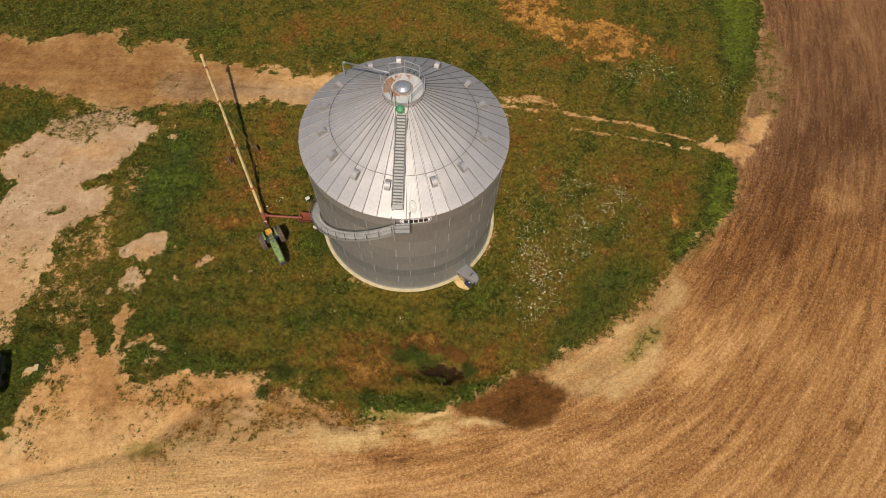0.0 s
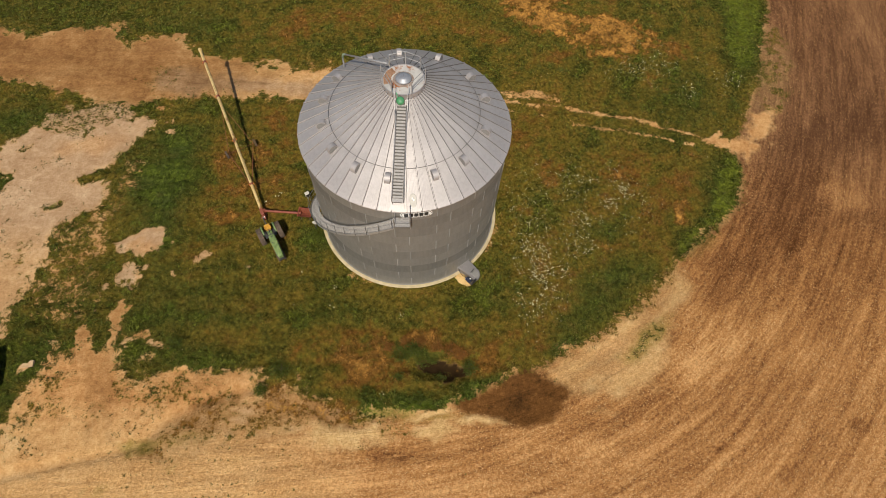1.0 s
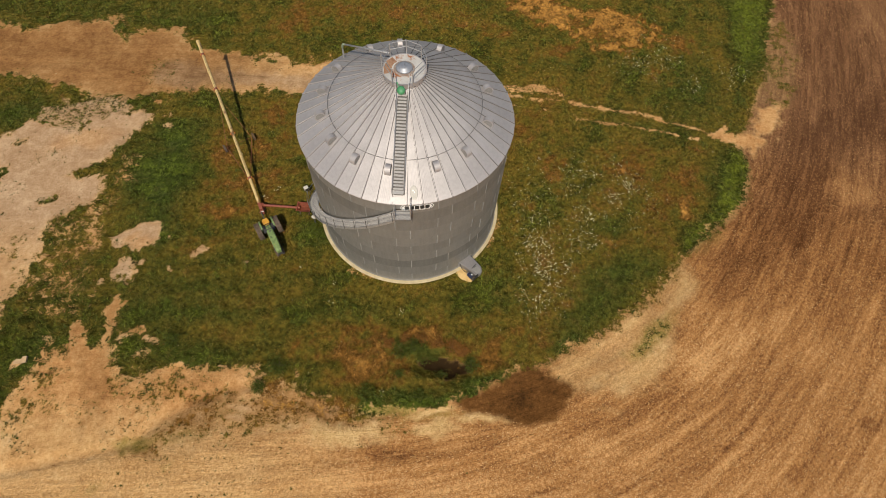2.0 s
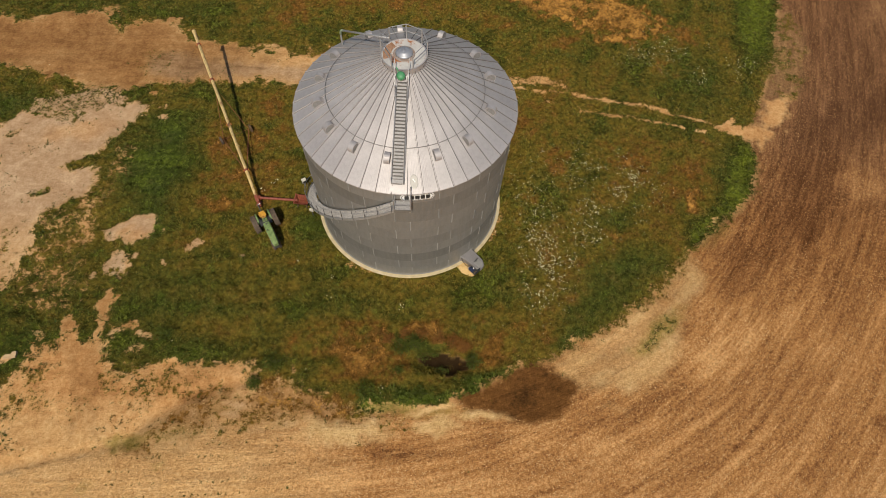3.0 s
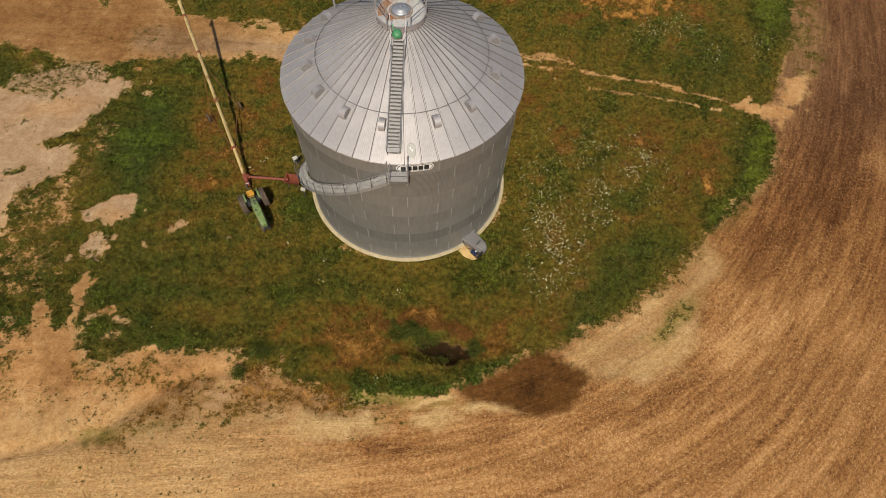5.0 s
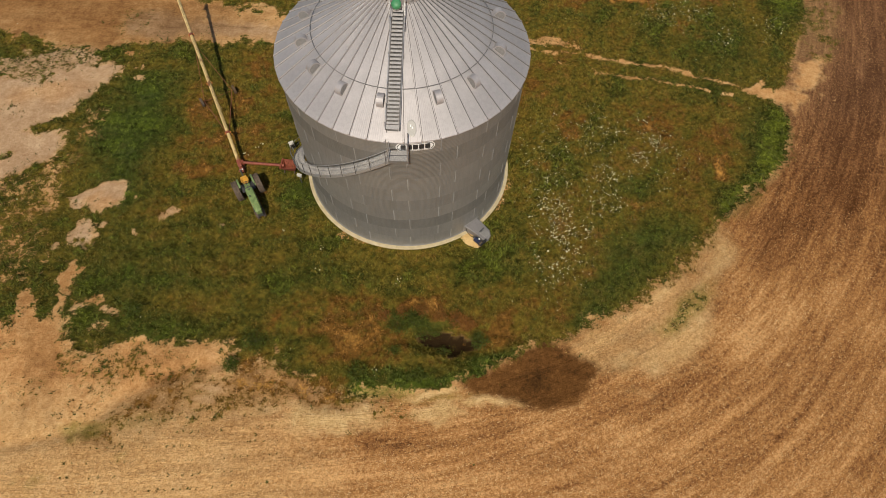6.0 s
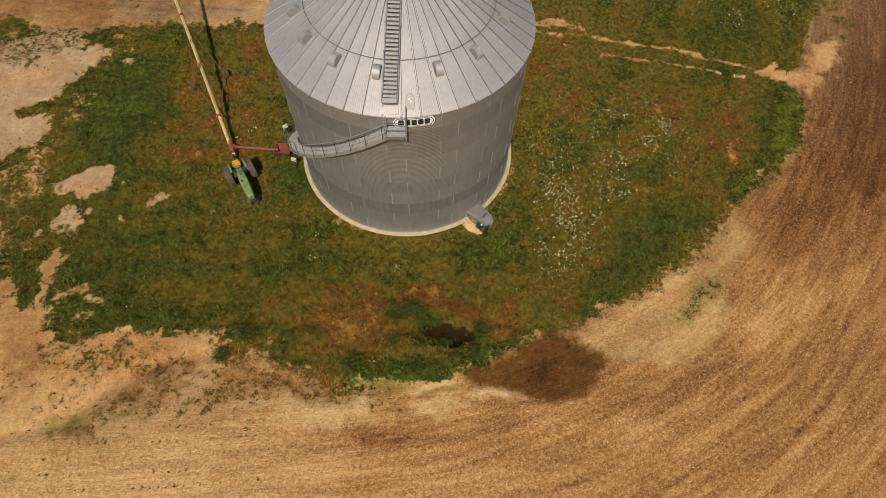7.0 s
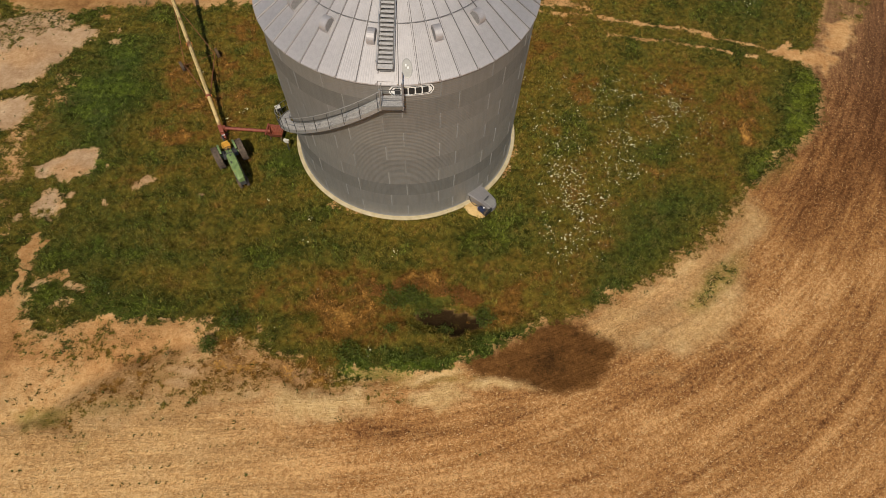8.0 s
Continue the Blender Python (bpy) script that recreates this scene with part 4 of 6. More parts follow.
def wall_sheet_mesh(name, mat):
    """One corrugated sheet of 22.5 degrees, with its lapped edge."""
    bm, cols, waves, per = bmesh.new(), 8, 10, 6
    rows = waves * per
    grid = []
    for i in range(rows + 1):
        z = RING * i / rows
        r = WALL_R + 0.0042 * math.sin(2 * math.pi * i / per + 0.4)
        grid.append([bm.verts.new(polar(r, -11.25 + 22.5 * k / cols, z)) for k in range(cols + 1)])
    for u, v in zip(grid, grid[1:]):
        for k in range(cols):
            f = bm.faces.new((u[k], u[k + 1], v[k + 1], v[k]))
            f.smooth = True
    lip = []
    for i in range(0, rows + 1, 2):
        z, r = RING * i / rows, WALL_R + 0.0042 * math.sin(2 * math.pi * i / per + 0.4) + 0.006
        lip.append([bm.verts.new(polar(r, a, z)) for a in (-11.38, -11.02)])
    for u, v in zip(lip, lip[1:]):
        f = bm.faces.new((u[0], u[1], v[1], v[0]))
        f.material_index = 1
    for k in range(12):
        for a in (-11.32, -11.08):
            r = bmesh.ops.create_cube(bm, size=0.03, matrix=pose(*polar(WALL_R + 0.018, a, RING * (k + 0.5) / 12), 0, 0, a))
            for v in r["verts"]:
                for f in v.link_faces:
                    f.material_index = 1
    data = bpy.data.meshes.new(name)
    bm.to_mesh(data)
    bm.free()
    data.materials.append(mat)
    data.materials.append(SEAM_STEEL)
    return data


def roof_panel_mesh():
    """A tapering roof sheet with a standing rib on each side and small stiffening ribs."""
    bm = bmesh.new()
    radii = [1.30, 2.2, 3.4, 4.6, 5.8, 6.9, EAVE_R]
    half = math.radians(3.75)
    grid = []
    for r in radii:
        w = r * math.tan(half)
        inner = max(w - 0.075, 0.01)
        line = [(-w, 0.075), (-w + 0.026, 0.075), (-w + 0.036, 0.0), (-w + 0.062, -0.004)]
        for k in range(7):
            c = -inner + 2 * inner * (k + 0.5) / 7
            s = inner / 7
            line += [(c - 0.45 * s, 0.0), (c - 0.2 * s, 0.0035), (c + 0.2 * s, 0.0035), (c + 0.45 * s, 0.0)]
        line += [(w - 0.040, 0.0), (w - 0.030, 0.072), (w, 0.072)]
        grid.append([bm.verts.new((r, off, roof_z(r) + up)) for off, up in line])
    last = grid[-1]
    grid.append([bm.verts.new((v.co.x + 0.015, v.co.y, EAVE_Z - 0.05)) for v in last])
    for u, v in zip(grid, grid[1:]):
        for k in range(len(u) - 1):
            f = bm.faces.new((u[k], v[k], v[k + 1], u[k + 1]))
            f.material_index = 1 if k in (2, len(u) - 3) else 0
    data = bpy.data.meshes.new("roof_panel")
    bm.to_mesh(data)
    bm.free()
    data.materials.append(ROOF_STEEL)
    data.materials.append(SEAM_DIRT_AND_SHADE)
    return data


def grain_bin():
    top = thing("grain_bin", "tall round corrugated steel grain bin with ribbed conical roof", "grain bin")
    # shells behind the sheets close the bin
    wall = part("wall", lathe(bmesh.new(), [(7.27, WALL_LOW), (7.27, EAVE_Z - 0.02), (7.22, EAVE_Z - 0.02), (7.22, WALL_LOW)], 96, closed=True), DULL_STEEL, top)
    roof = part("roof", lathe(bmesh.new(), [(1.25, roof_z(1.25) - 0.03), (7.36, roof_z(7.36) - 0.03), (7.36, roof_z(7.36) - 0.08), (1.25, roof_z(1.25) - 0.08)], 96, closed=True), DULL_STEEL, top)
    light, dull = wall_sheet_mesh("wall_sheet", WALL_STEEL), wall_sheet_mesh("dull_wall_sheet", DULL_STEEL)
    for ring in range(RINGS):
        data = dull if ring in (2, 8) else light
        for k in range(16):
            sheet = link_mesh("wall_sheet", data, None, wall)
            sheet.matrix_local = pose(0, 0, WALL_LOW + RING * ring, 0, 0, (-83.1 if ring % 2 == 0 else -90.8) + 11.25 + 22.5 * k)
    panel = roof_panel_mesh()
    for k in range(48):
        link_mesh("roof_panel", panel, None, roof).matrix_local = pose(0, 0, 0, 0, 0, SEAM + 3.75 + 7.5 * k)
    # base angle and the hoop that ties the ribs together
    part("base_angle", lathe(bmesh.new(), [(7.30, 0.121), (7.40, 0.121), (7.40, 0.135), (7.335, 0.14), (7.335, 0.22), (7.30, 0.22)], 96, closed=True), WALL_STEEL, top)
    ring_r = 5.10
    bm = bmesh.new()
    pts = [polar(ring_r, a, roof_z(ring_r) + 0.085) for a in np.linspace(0, 357.5, 144)]
    polyline(bm, pts + [pts[0]], 0.022, 6)
    part("roof_hoop", bm, HOOP_STEEL, top, "dark steel hoop round the roof")
    # vents
    for a in (-140.15, -117.65, -95.15, -65.15, -42.65, -12.65, 17.35, 39.85, 69.85, 99.85, 122.35, 152.35, 174.85, -162.65):
        m = pose(0, 0, 0, 0, 0, a) @ pose(5.62, 0, roof_z(5.62) + 0.0, 0, 30, 0)
        bm = bmesh.new()
        sides = 12
        prof = [(0.36, -0.02)] + [(0.36 * math.cos(math.pi * k / sides), 0.14 + 0.30 * math.sin(math.pi * k / sides)) for k in range(sides + 1)] + [(-0.36, -0.02)]
        ends = [[bm.verts.new(m @ Vector((u, side, w))) for u, w in prof] for side in (-0.175, 0.175)]
        for k in range(len(prof) - 1):
            bm.faces.new((ends[0][k], ends[0][k + 1], ends[1][k + 1], ends[1][k]))
        bm.faces.new(ends[0])
        bm.faces.new(ends[1][::-1])
        vent = part("roof_vent", bm, ROOF_STEEL, top)
        bm = box(bmesh.new(), (0.80, 0.42, 0.03), m @ pose(0, 0, 0.01))
        part("flange", bm, ROOF_STEEL, vent)
        for side in (-0.178, 0.178):
            bm = bmesh.new()
            half = [(0.30, 0.02)] + [(0.30 * math.cos(math.pi * k / sides), 0.14 + 0.25 * math.sin(math.pi * k / sides)) for k in range(sides + 1)] + [(-0.30, 0.02)]
            rims = [[bm.verts.new(m @ Vector((u, y, w))) for u, w in half] for y in (side, side * 1.05)]
            for k in range(len(half)):
                j = (k + 1) % len(half)
                bm.faces.new((rims[0][k], rims[0][j], rims[1][j], rims[1][k]))
            bm.faces.new(rims[1])
            part("vent_screen", bm, VENT_SCREEN, vent, "dark vent screen")
    # peak: collar, deck, cap and rails
    low, high = roof_z(1.45), 15.05
    collar = part("peak_collar", lathe(bmesh.new(), [(1.35, low - 0.1), (1.35, high - 0.03), (1.38, high - 0.03), (1.38, high), (1.31, high), (1.31, low - 0.1)], 48, closed=True), ROOF_STEEL, top)
    for k in range(24):
        part("bolt", box(bmesh.new(), (0.03, 0.05, 0.05), pose(*polar(1.362, k * 15 + 4, low + 0.2), 0, 0, k * 15 + 4)), DARK_STEEL, collar)
    deck = part("peak_deck", lathe(bmesh.new(), [(0.62, high - 0.06), (1.31, high - 0.06), (1.31, high - 0.012), (0.62, high - 0.012)], 48, closed=True), DECK_STEEL, top, "pale steel deck streaked with rust")
    bm = bmesh.new()
    outer, inner = [], []
    for k in range(15):
        a = 132 + 74 * k / 14
        outer.append(bm.verts.new(polar(1.28 + 0.02 * math.sin(5 * k), a, high - 0.008)))
        inner.append(bm.verts.new(polar(0.70 + 0.12 * abs(math.sin(1.7 * k)), a, high - 0.008)))
    for k in range(14):
        bm.faces.new((inner[k], outer[k], outer[k + 1], inner[k + 1]))
    part("rust_sheet", bm, RUST, deck, "rusted part of the deck")
    part("cap_ring", lathe(bmesh.new(), [(0.53, high - 0.02), (0.66, high - 0.02), (0.66, high + 0.03), (0.53, high + 0.05)], 40, closed=True), CAP_RING, top, "weathered ring under the cap")
    cap = part("cap", lathe(bmesh.new(), [(0.52, high + 0.03), (0.52, high + 0.10), (0.46, high + 0.16), (0.35, high + 0.20), (0.32, high + 0.25), (0.19, high + 0.27), (0.0, high + 0.28)], 40), BRIGHT_STEEL, top, "bluish bright steel dome cap", smooth=True)
    part("cap_lug", box(bmesh.new(), (0.05, 0.16, 0.08), pose(0, 0, high + 0.33), 0.01), BRIGHT_STEEL, cap)
    at = (0, 45, 90, 135, 180, -62, -116)
    feet = {a: polar(1.38, a, high - 0.25) for a in at}
    for a in at:
        bm = box(bmesh.new(), (0.05, 0.05, 1.25), pose(*polar(1.385, a, high + 0.375), 0, 0, a))
        part("rail_post", bm, RAIL_STEEL, collar)
    for lo, hi in ((-62, 0), (0, 45), (45, 90), (90, 135), (135, 180), (180, 244)):
        for h in (0.52, 0.98):
            part("rail", rod(bmesh.new(), polar(1.395, lo, high + h), polar(1.395, hi, high + h), 0.021, 6), RAIL_STEEL, collar)
    # green filler lid at the head of the ladder
    way = polar(1.0, -91.0, 0)
    m = Matrix.Translation(way * 1.72 + Vector((0, 0, high - 0.12))) @ pose(0, 0, 0, 34, 0, 0)
    lid = part("filler_lid", lathe(bmesh.new(), [(0.25, -0.15), (0.26, 0.0), (0.23, 0.08), (0.14, 0.13), (0.0, 0.15)], 28, m), GREEN_CAP, top, "round green plastic lid", smooth=True)
    part("lid_lever", box(bmesh.new(), (0.07, 0.40, 0.06), m @ pose(-0.20, 0.28, 0.05, 0, 0, 24), 0.012), GREEN_CAP, lid)
    part("lid_neck", rod(bmesh.new(), m @ Vector((0, 0, -0.35)), m @ Vector((0, 0, -0.10)), 0.27, 24), DULL_STEEL, lid)
    # conduit that runs from the peak over the roof and down past the eave
    bm = bmesh.new()
    a, e = Vector((-0.95, 1.20, high + 0.05)), Vector((-4.66, 4.25, 12.95))
    polyline(bm, [a, a.lerp(e, 0.5), e], 0.065, 10)
    pipe = part("conduit", bm, RAIL_STEEL, top, smooth=True)
    bm = bmesh.new()
    d = (e - a).normalized()
    polyline(bm, [e - d * 0.05, e + d * 0.12, e + d * 0.24 + Vector((0, 0, -0.06)), e + d * 0.31 + Vector((0, 0, -0.18)), e + d * 0.34 + Vector((0, 0, -0.34))], 0.075, 10)
    part("elbow", bm, PALE_GREEN, pipe, "faded green elbow", smooth=True)
    f = e + d * 0.34 + Vector((0, 0, -0.34))
    part("drop_pipe", rod(bmesh.new(), f, f + Vector((0, 0, -0.85)), 0.06, 10), RAIL_STEEL, pipe)
    return top


def roof_ladder(top):
    """Stair of broad treads that lies on the roof."""
    turn = pose(0, 0, 0, 0, 0, LADDER_AT)
    lo, hi = 6.98, 1.72
    bm = bmesh.new()
    for side in (-0.335, 0.335):
        a, b = Vector((lo, side, roof_z(lo) + 0.15)), Vector((hi, side * 0.82, roof_z(hi) + 0.15))
        mid, way = (a + b) / 2, b - a
        m = turn @ Matrix.Translation(mid) @ way.to_track_quat("X", "Z").to_matrix().to_4x4()
        box(bm, (way.length, 0.045, 0.16), m)
    # dark stringers: the shadow along the ladder's sides put into their colour
    ladder = part("roof_ladder", bm, SEAM_DIRT_AND_SHADE, top)
    # dark sheet added where only shade lies below the open treads
    a, b = Vector((lo, 0, roof_z(lo) + 0.11)), Vector((hi, 0, roof_z(hi) + 0.11))
    m = turn @ Matrix.Translation((a + b) / 2) @ (b - a).to_track_quat("X", "Z").to_matrix().to_4x4()
    part("tread_shade_sheet", box(bmesh.new(), ((b - a).length, 0.54, 0.02), m), SEAM_DIRT_AND_SHADE, ladder, "added dark sheet for the shade between the treads")
    count = 30
    for k in range(count):
        t = (k + 0.5) / count
        r = lo + (hi - lo) * t
        w = 0.64 - 0.11 * t
        part("tread", box(bmesh.new(), (0.122, w, 0.03), turn @ pose(r, 0, roof_z(r) + 0.27, 0, 5, 0)), LADDER_STEEL, ladder)
    part("bottom_step", box(bmesh.new(), (0.26, 0.68, 0.04), turn @ pose(6.92, 0, roof_z(6.92) + 0.30, 0, 4, 0), 0.008), LADDER_STEEL, ladder)
    for side in (-0.39, 0.39):
        part("side_rail", rod(bmesh.new(), turn @ Vector((6.9, side, roof_z(6.9) + 0.36)), turn @ Vector((2.1, side * 0.85, roof_z(2.1) + 0.36)), 0.018, 6), RAIL_STEEL, ladder)
        for r in (6.9, 5.9, 4.9, 3.7, 2.1):
            part("stanchion", rod(bmesh.new(), turn @ Vector((r, side, roof_z(r))), turn @ Vector((r, side, roof_z(r) + (0.62 if r > 6.5 else 0.36))), 0.018, 6), RAIL_STEEL, ladder)
        pts = [turn @ Vector((2.6, side, roof_z(2.6) + 0.2)), turn @ Vector((2.35, side, roof_z(2.35) + 0.75)), turn @ Vector((1.95, side, roof_z(1.95) + 1.0)), turn @ Vector((1.46, side * 1.1, 16.0))]
        bm = bmesh.new()
        polyline(bm, pts, 0.022, 6)
        part("grab_rail", bm, RAIL_STEEL, ladder)
    part("foot_plate", box(bmesh.new(), (0.34, 0.86, 0.012), turn @ pose(7.20, 0.0, roof_z(7.20) + 0.082, 0, 30, 0)), ROOF_STEEL, ladder)
    # inspection hatch beside the foot of the ladder
    m = pose(0, 0, 0, 0, 0, -80.2) @ pose(6.80, 0, roof_z(6.80) + 0.012, 0, 30, 0)
    bm = lathe(bmesh.new(), [(0.0, 0.0), (0.30, 0.0), (0.30, 0.025), (0.27, 0.035), (0.0, 0.035)], 28, m @ Matrix.Diagonal((1.50, 0.80, 0.6, 1)))
    hatch = part("roof_hatch", bm, SEAM_STEEL, top)
    for u, v in ((-0.08, -0.05), (0.03, 0.04)):
        part("sticker", box(bmesh.new(), (0.11, 0.07, 0.006), m @ pose(u - 0.05, v, 0.04)), WHITE_PAINT, hatch, "white warning sticker")
    return ladder


STAIR_TOP_AT, STAIR_TOP_Z, STAIR_FALL = -89.5, 10.42, 0.1035


def spiral_stair(top):
    """Stair round the wall from the platform at the eave down to the ground."""
    span = STAIR_TOP_Z / STAIR_FALL - 1.5
    r_in, r_out = 7.42, 8.12

    def helix(r, lift, steps=90, start=0.0):
        return [polar(r, STAIR_TOP_AT - start - (span - start) * k / steps, STAIR_TOP_Z - STAIR_FALL * (start + (span - start) * k / steps) + lift) for k in range(steps + 1)]

    bm = bmesh.new()
    for r in (r_in, r_out):
        low, high = helix(r, -0.18), helix(r, 0.06)
        low2, high2 = helix(r + 0.03, -0.18), helix(r + 0.03, 0.06)
        rows = [[bm.verts.new(p) for p in line] for line in (low, high, high2, low2)]
        for i in range(90):
            for k in range(4):
                u, v = rows[k], rows[(k + 1) % 4]
                bm.faces.new((u[i], v[i], v[i + 1], u[i + 1]))
    stair = part("spiral_stair", bm, RAIL_STEEL, top)
    count = int(span * STAIR_FALL / 0.195)
    for k in range(count):
        a = STAIR_TOP_AT - (k + 0.5) * 0.195 / STAIR_FALL
        z = STAIR_TOP_Z - (k + 1) * 0.195
        m = pose(0, 0, 0, 0, 0, a) @ pose((r_in + r_out) / 2 + 0.015, 0, z)
        bm = box(bmesh.new(), (r_out - r_in - 0.04, 0.28, 0.025), m)
        for j in range(3):
            box(bm, (r_out - r_in - 0.06, 0.02, 0.018), m @ pose(0, -0.09 + 0.09 * j, 0.02))
        part("tread", bm, TREAD_STEEL, stair)
    n = int(span / 6.3)
    for k in range(n + 1):
        s = min(1.0 + k * 6.3, span)
        foot = polar(r_out + 0.045, STAIR_TOP_AT - s, STAIR_TOP_Z - STAIR_FALL * s - 0.1)
        part("post", rod(bmesh.new(), foot, foot + Vector((0, 0, 1.08)), 0.019, 6), DARK_STEEL, stair)
        low = polar(7.34, STAIR_TOP_AT - s, foot.z - 0.45)
        part("bracket", rod(bmesh.new(), foot, low, 0.025, 6), RAIL_STEEL, stair)
    for lift in (0.5, 0.98):
        bm = bmesh.new()
        polyline(bm, helix(r_out + 0.045, lift, 60), 0.011 if lift < 0.6 else 0.018, 6)
        part("handrail", bm, RAIL_STEEL, stair)
    # platform at the top
    a0, a1, z = STAIR_TOP_AT, -82.4, STAIR_TOP_Z
    mid = (a0 + a1) / 2
    m = pose(0, 0, 0, 0, 0, mid)
    plat = part("platform", box(bmesh.new(), (0.74, 0.98, 0.05), m @ pose(7.77, 0, z)), TREAD_STEEL, top)
    for side in (-0.49, 0.49):
        part("bearer", box(bmesh.new(), (0.76, 0.05, 0.16), m @ pose(7.77, side, z - 0.09)), RAIL_STEEL, plat)
        part("brace", rod(bmesh.new(), m @ Vector((8.1, side, z - 0.1)), m @ Vector((7.34, side, z - 0.8)), 0.025, 6), RAIL_STEEL, plat)
    part("toe_board", box(bmesh.new(), (0.03, 1.0, 0.20), m @ pose(8.16, 0, z + 0.0)), DULL_STEEL, plat)
    for r, side, h in ((8.14, -0.5, 1.1), (8.14, 0.5, 1.45), (7.45, 0.5, 1.45), (7.42, -0.5, 0.75)):
        part("post", rod(bmesh.new(), m @ Vector((r, side, z - 0.1)), m @ Vector((r, side, z + h)), 0.03, 6), RAIL_STEEL, plat)
    for h in (0.55, 1.05):
        part("rail", rod(bmesh.new(), m @ Vector((8.14, -0.5, z + h)), m @ Vector((8.14, 0.5, z + h)), 0.016, 6), DARK_STEEL, plat)
        part("rail", rod(bmesh.new(), m @ Vector((8.14, 0.5, z + h)), m @ Vector((7.45, 0.5, z + h)), 0.024, 6), RAIL_STEEL, plat)
    return stair


def name_plate(top):
    """White plate with clipped ends on the top ring; dark bars stand for the maker's mark."""
    lo, hi, zc, half = -87.2, -71.0, 10.67, 0.30

    def strip(bm, a0, a1, z0, z1, r, tip=0.0):
        cols = 16
        rows = []
        for k in range(cols + 1):
            t = k / cols
            pinch = 1.0 - tip * max(0.0, abs(2 * t - 1) - 0.86) / 0.14
            zm, zh = (z0 + z1) / 2, (z1 - z0) / 2 * pinch
            rows.append([bm.verts.new(polar(rr, a0 + (a1 - a0) * t, z)) for rr, z in ((r, zm - zh), (r, zm + zh), (r - 0.02, zm + zh), (r - 0.02, zm - zh))])
        for u, v in zip(rows, rows[1:]):
            for k in range(4):
                bm.faces.new((u[k], u[(k + 1) % 4], v[(k + 1) % 4], v[k]))
        bm.faces.new(rows[0])
        bm.faces.new(rows[-1][::-1])
        return bm

    plate = part("name_plate", strip(bmesh.new(), lo, hi, zc - half, zc + half, 7.372, 0.75), WHITE_PAINT, top, "white name plate with black bars")
    part("border", strip(bmesh.new(), lo + 0.45, hi - 0.45, zc - half + 0.04, zc + half - 0.04, 7.376, 0.75), BLACK_PAINT, plate)
    part("panel", strip(bmesh.new(), lo + 0.75, hi - 0.75, zc - half + 0.075, zc + half - 0.075, 7.380, 0.75), WHITE_PAINT, plate)
    w = (hi - lo - 3.6) / 5
    for k in range(5):
        a = lo + 1.8 + w * k
        part("bar", strip(bmesh.new(), a + 0.20, a + w - 0.20, zc - 0.185, zc + 0.185, 7.385, 0.35), BLACK_PAINT, plate)
    return plate


bin_foundation()
the_bin = grain_bin()
roof_ladder(the_bin)
spiral_stair(the_bin)
name_plate(the_bin)


# ---- tractor and grain auger ----
def wheel(name, parent, m, radius, width, rim_r, lugs, rim_mat, tyre_mat=RUBBER):
    """A wheel about its own x axis, with tyre, lugs and dished rim. Returns the wheel's tyre object."""
    bm = bmesh.new()
    side = m @ pose(0, 0, 0, 0, 90, 0)
    w = width / 2
    lathe(bm, [(rim_r, -w * 0.7), (radius * 0.86, -w), (radius * 0.95, -w * 0.85), (radius * 0.965, 0), (radius * 0.95, w * 0.85), (radius * 0.86, w), (rim_r, w * 0.7), (rim_r * 0.98, 0)], 40, side, closed=True)
    tyre = part(name, bm, tyre_mat, parent, smooth=False)
    bm = bmesh.new()
    for k in range(lugs):
        a = 360 * k / lugs
        for s in (-1, 1):
            box(bm, (width * 0.52, 0.05 * radius / 0.7, 0.05), m @ pose(0, 0, 0, a + (180 / lugs if s > 0 else 0), 0, 0) @ pose(s * width * 0.24, 0, radius * 0.975, 0, 0, s * 35))
    part("tread_lugs", bm, tyre_mat, tyre)
    bm = lathe(bmesh.new(), [(rim_r, w * 0.6), (rim_r * 0.92, w * 0.62), (rim_r * 0.8, w * 0.25), (rim_r * 0.35, w * 0.15), (rim_r * 0.3, w * 0.45), (0.0, w * 0.45)], 28, side)
    part("rim", bm, rim_mat, tyre)
    bm = lathe(bmesh.new(), [(0.0, -w * 0.45), (rim_r * 0.3, -w * 0.45), (rim_r * 0.35, -w * 0.15), (rim_r * 0.8, -w * 0.25), (rim_r, -w * 0.6)], 28, side)
    part("rim", bm, rim_mat, tyre)
    return tyre


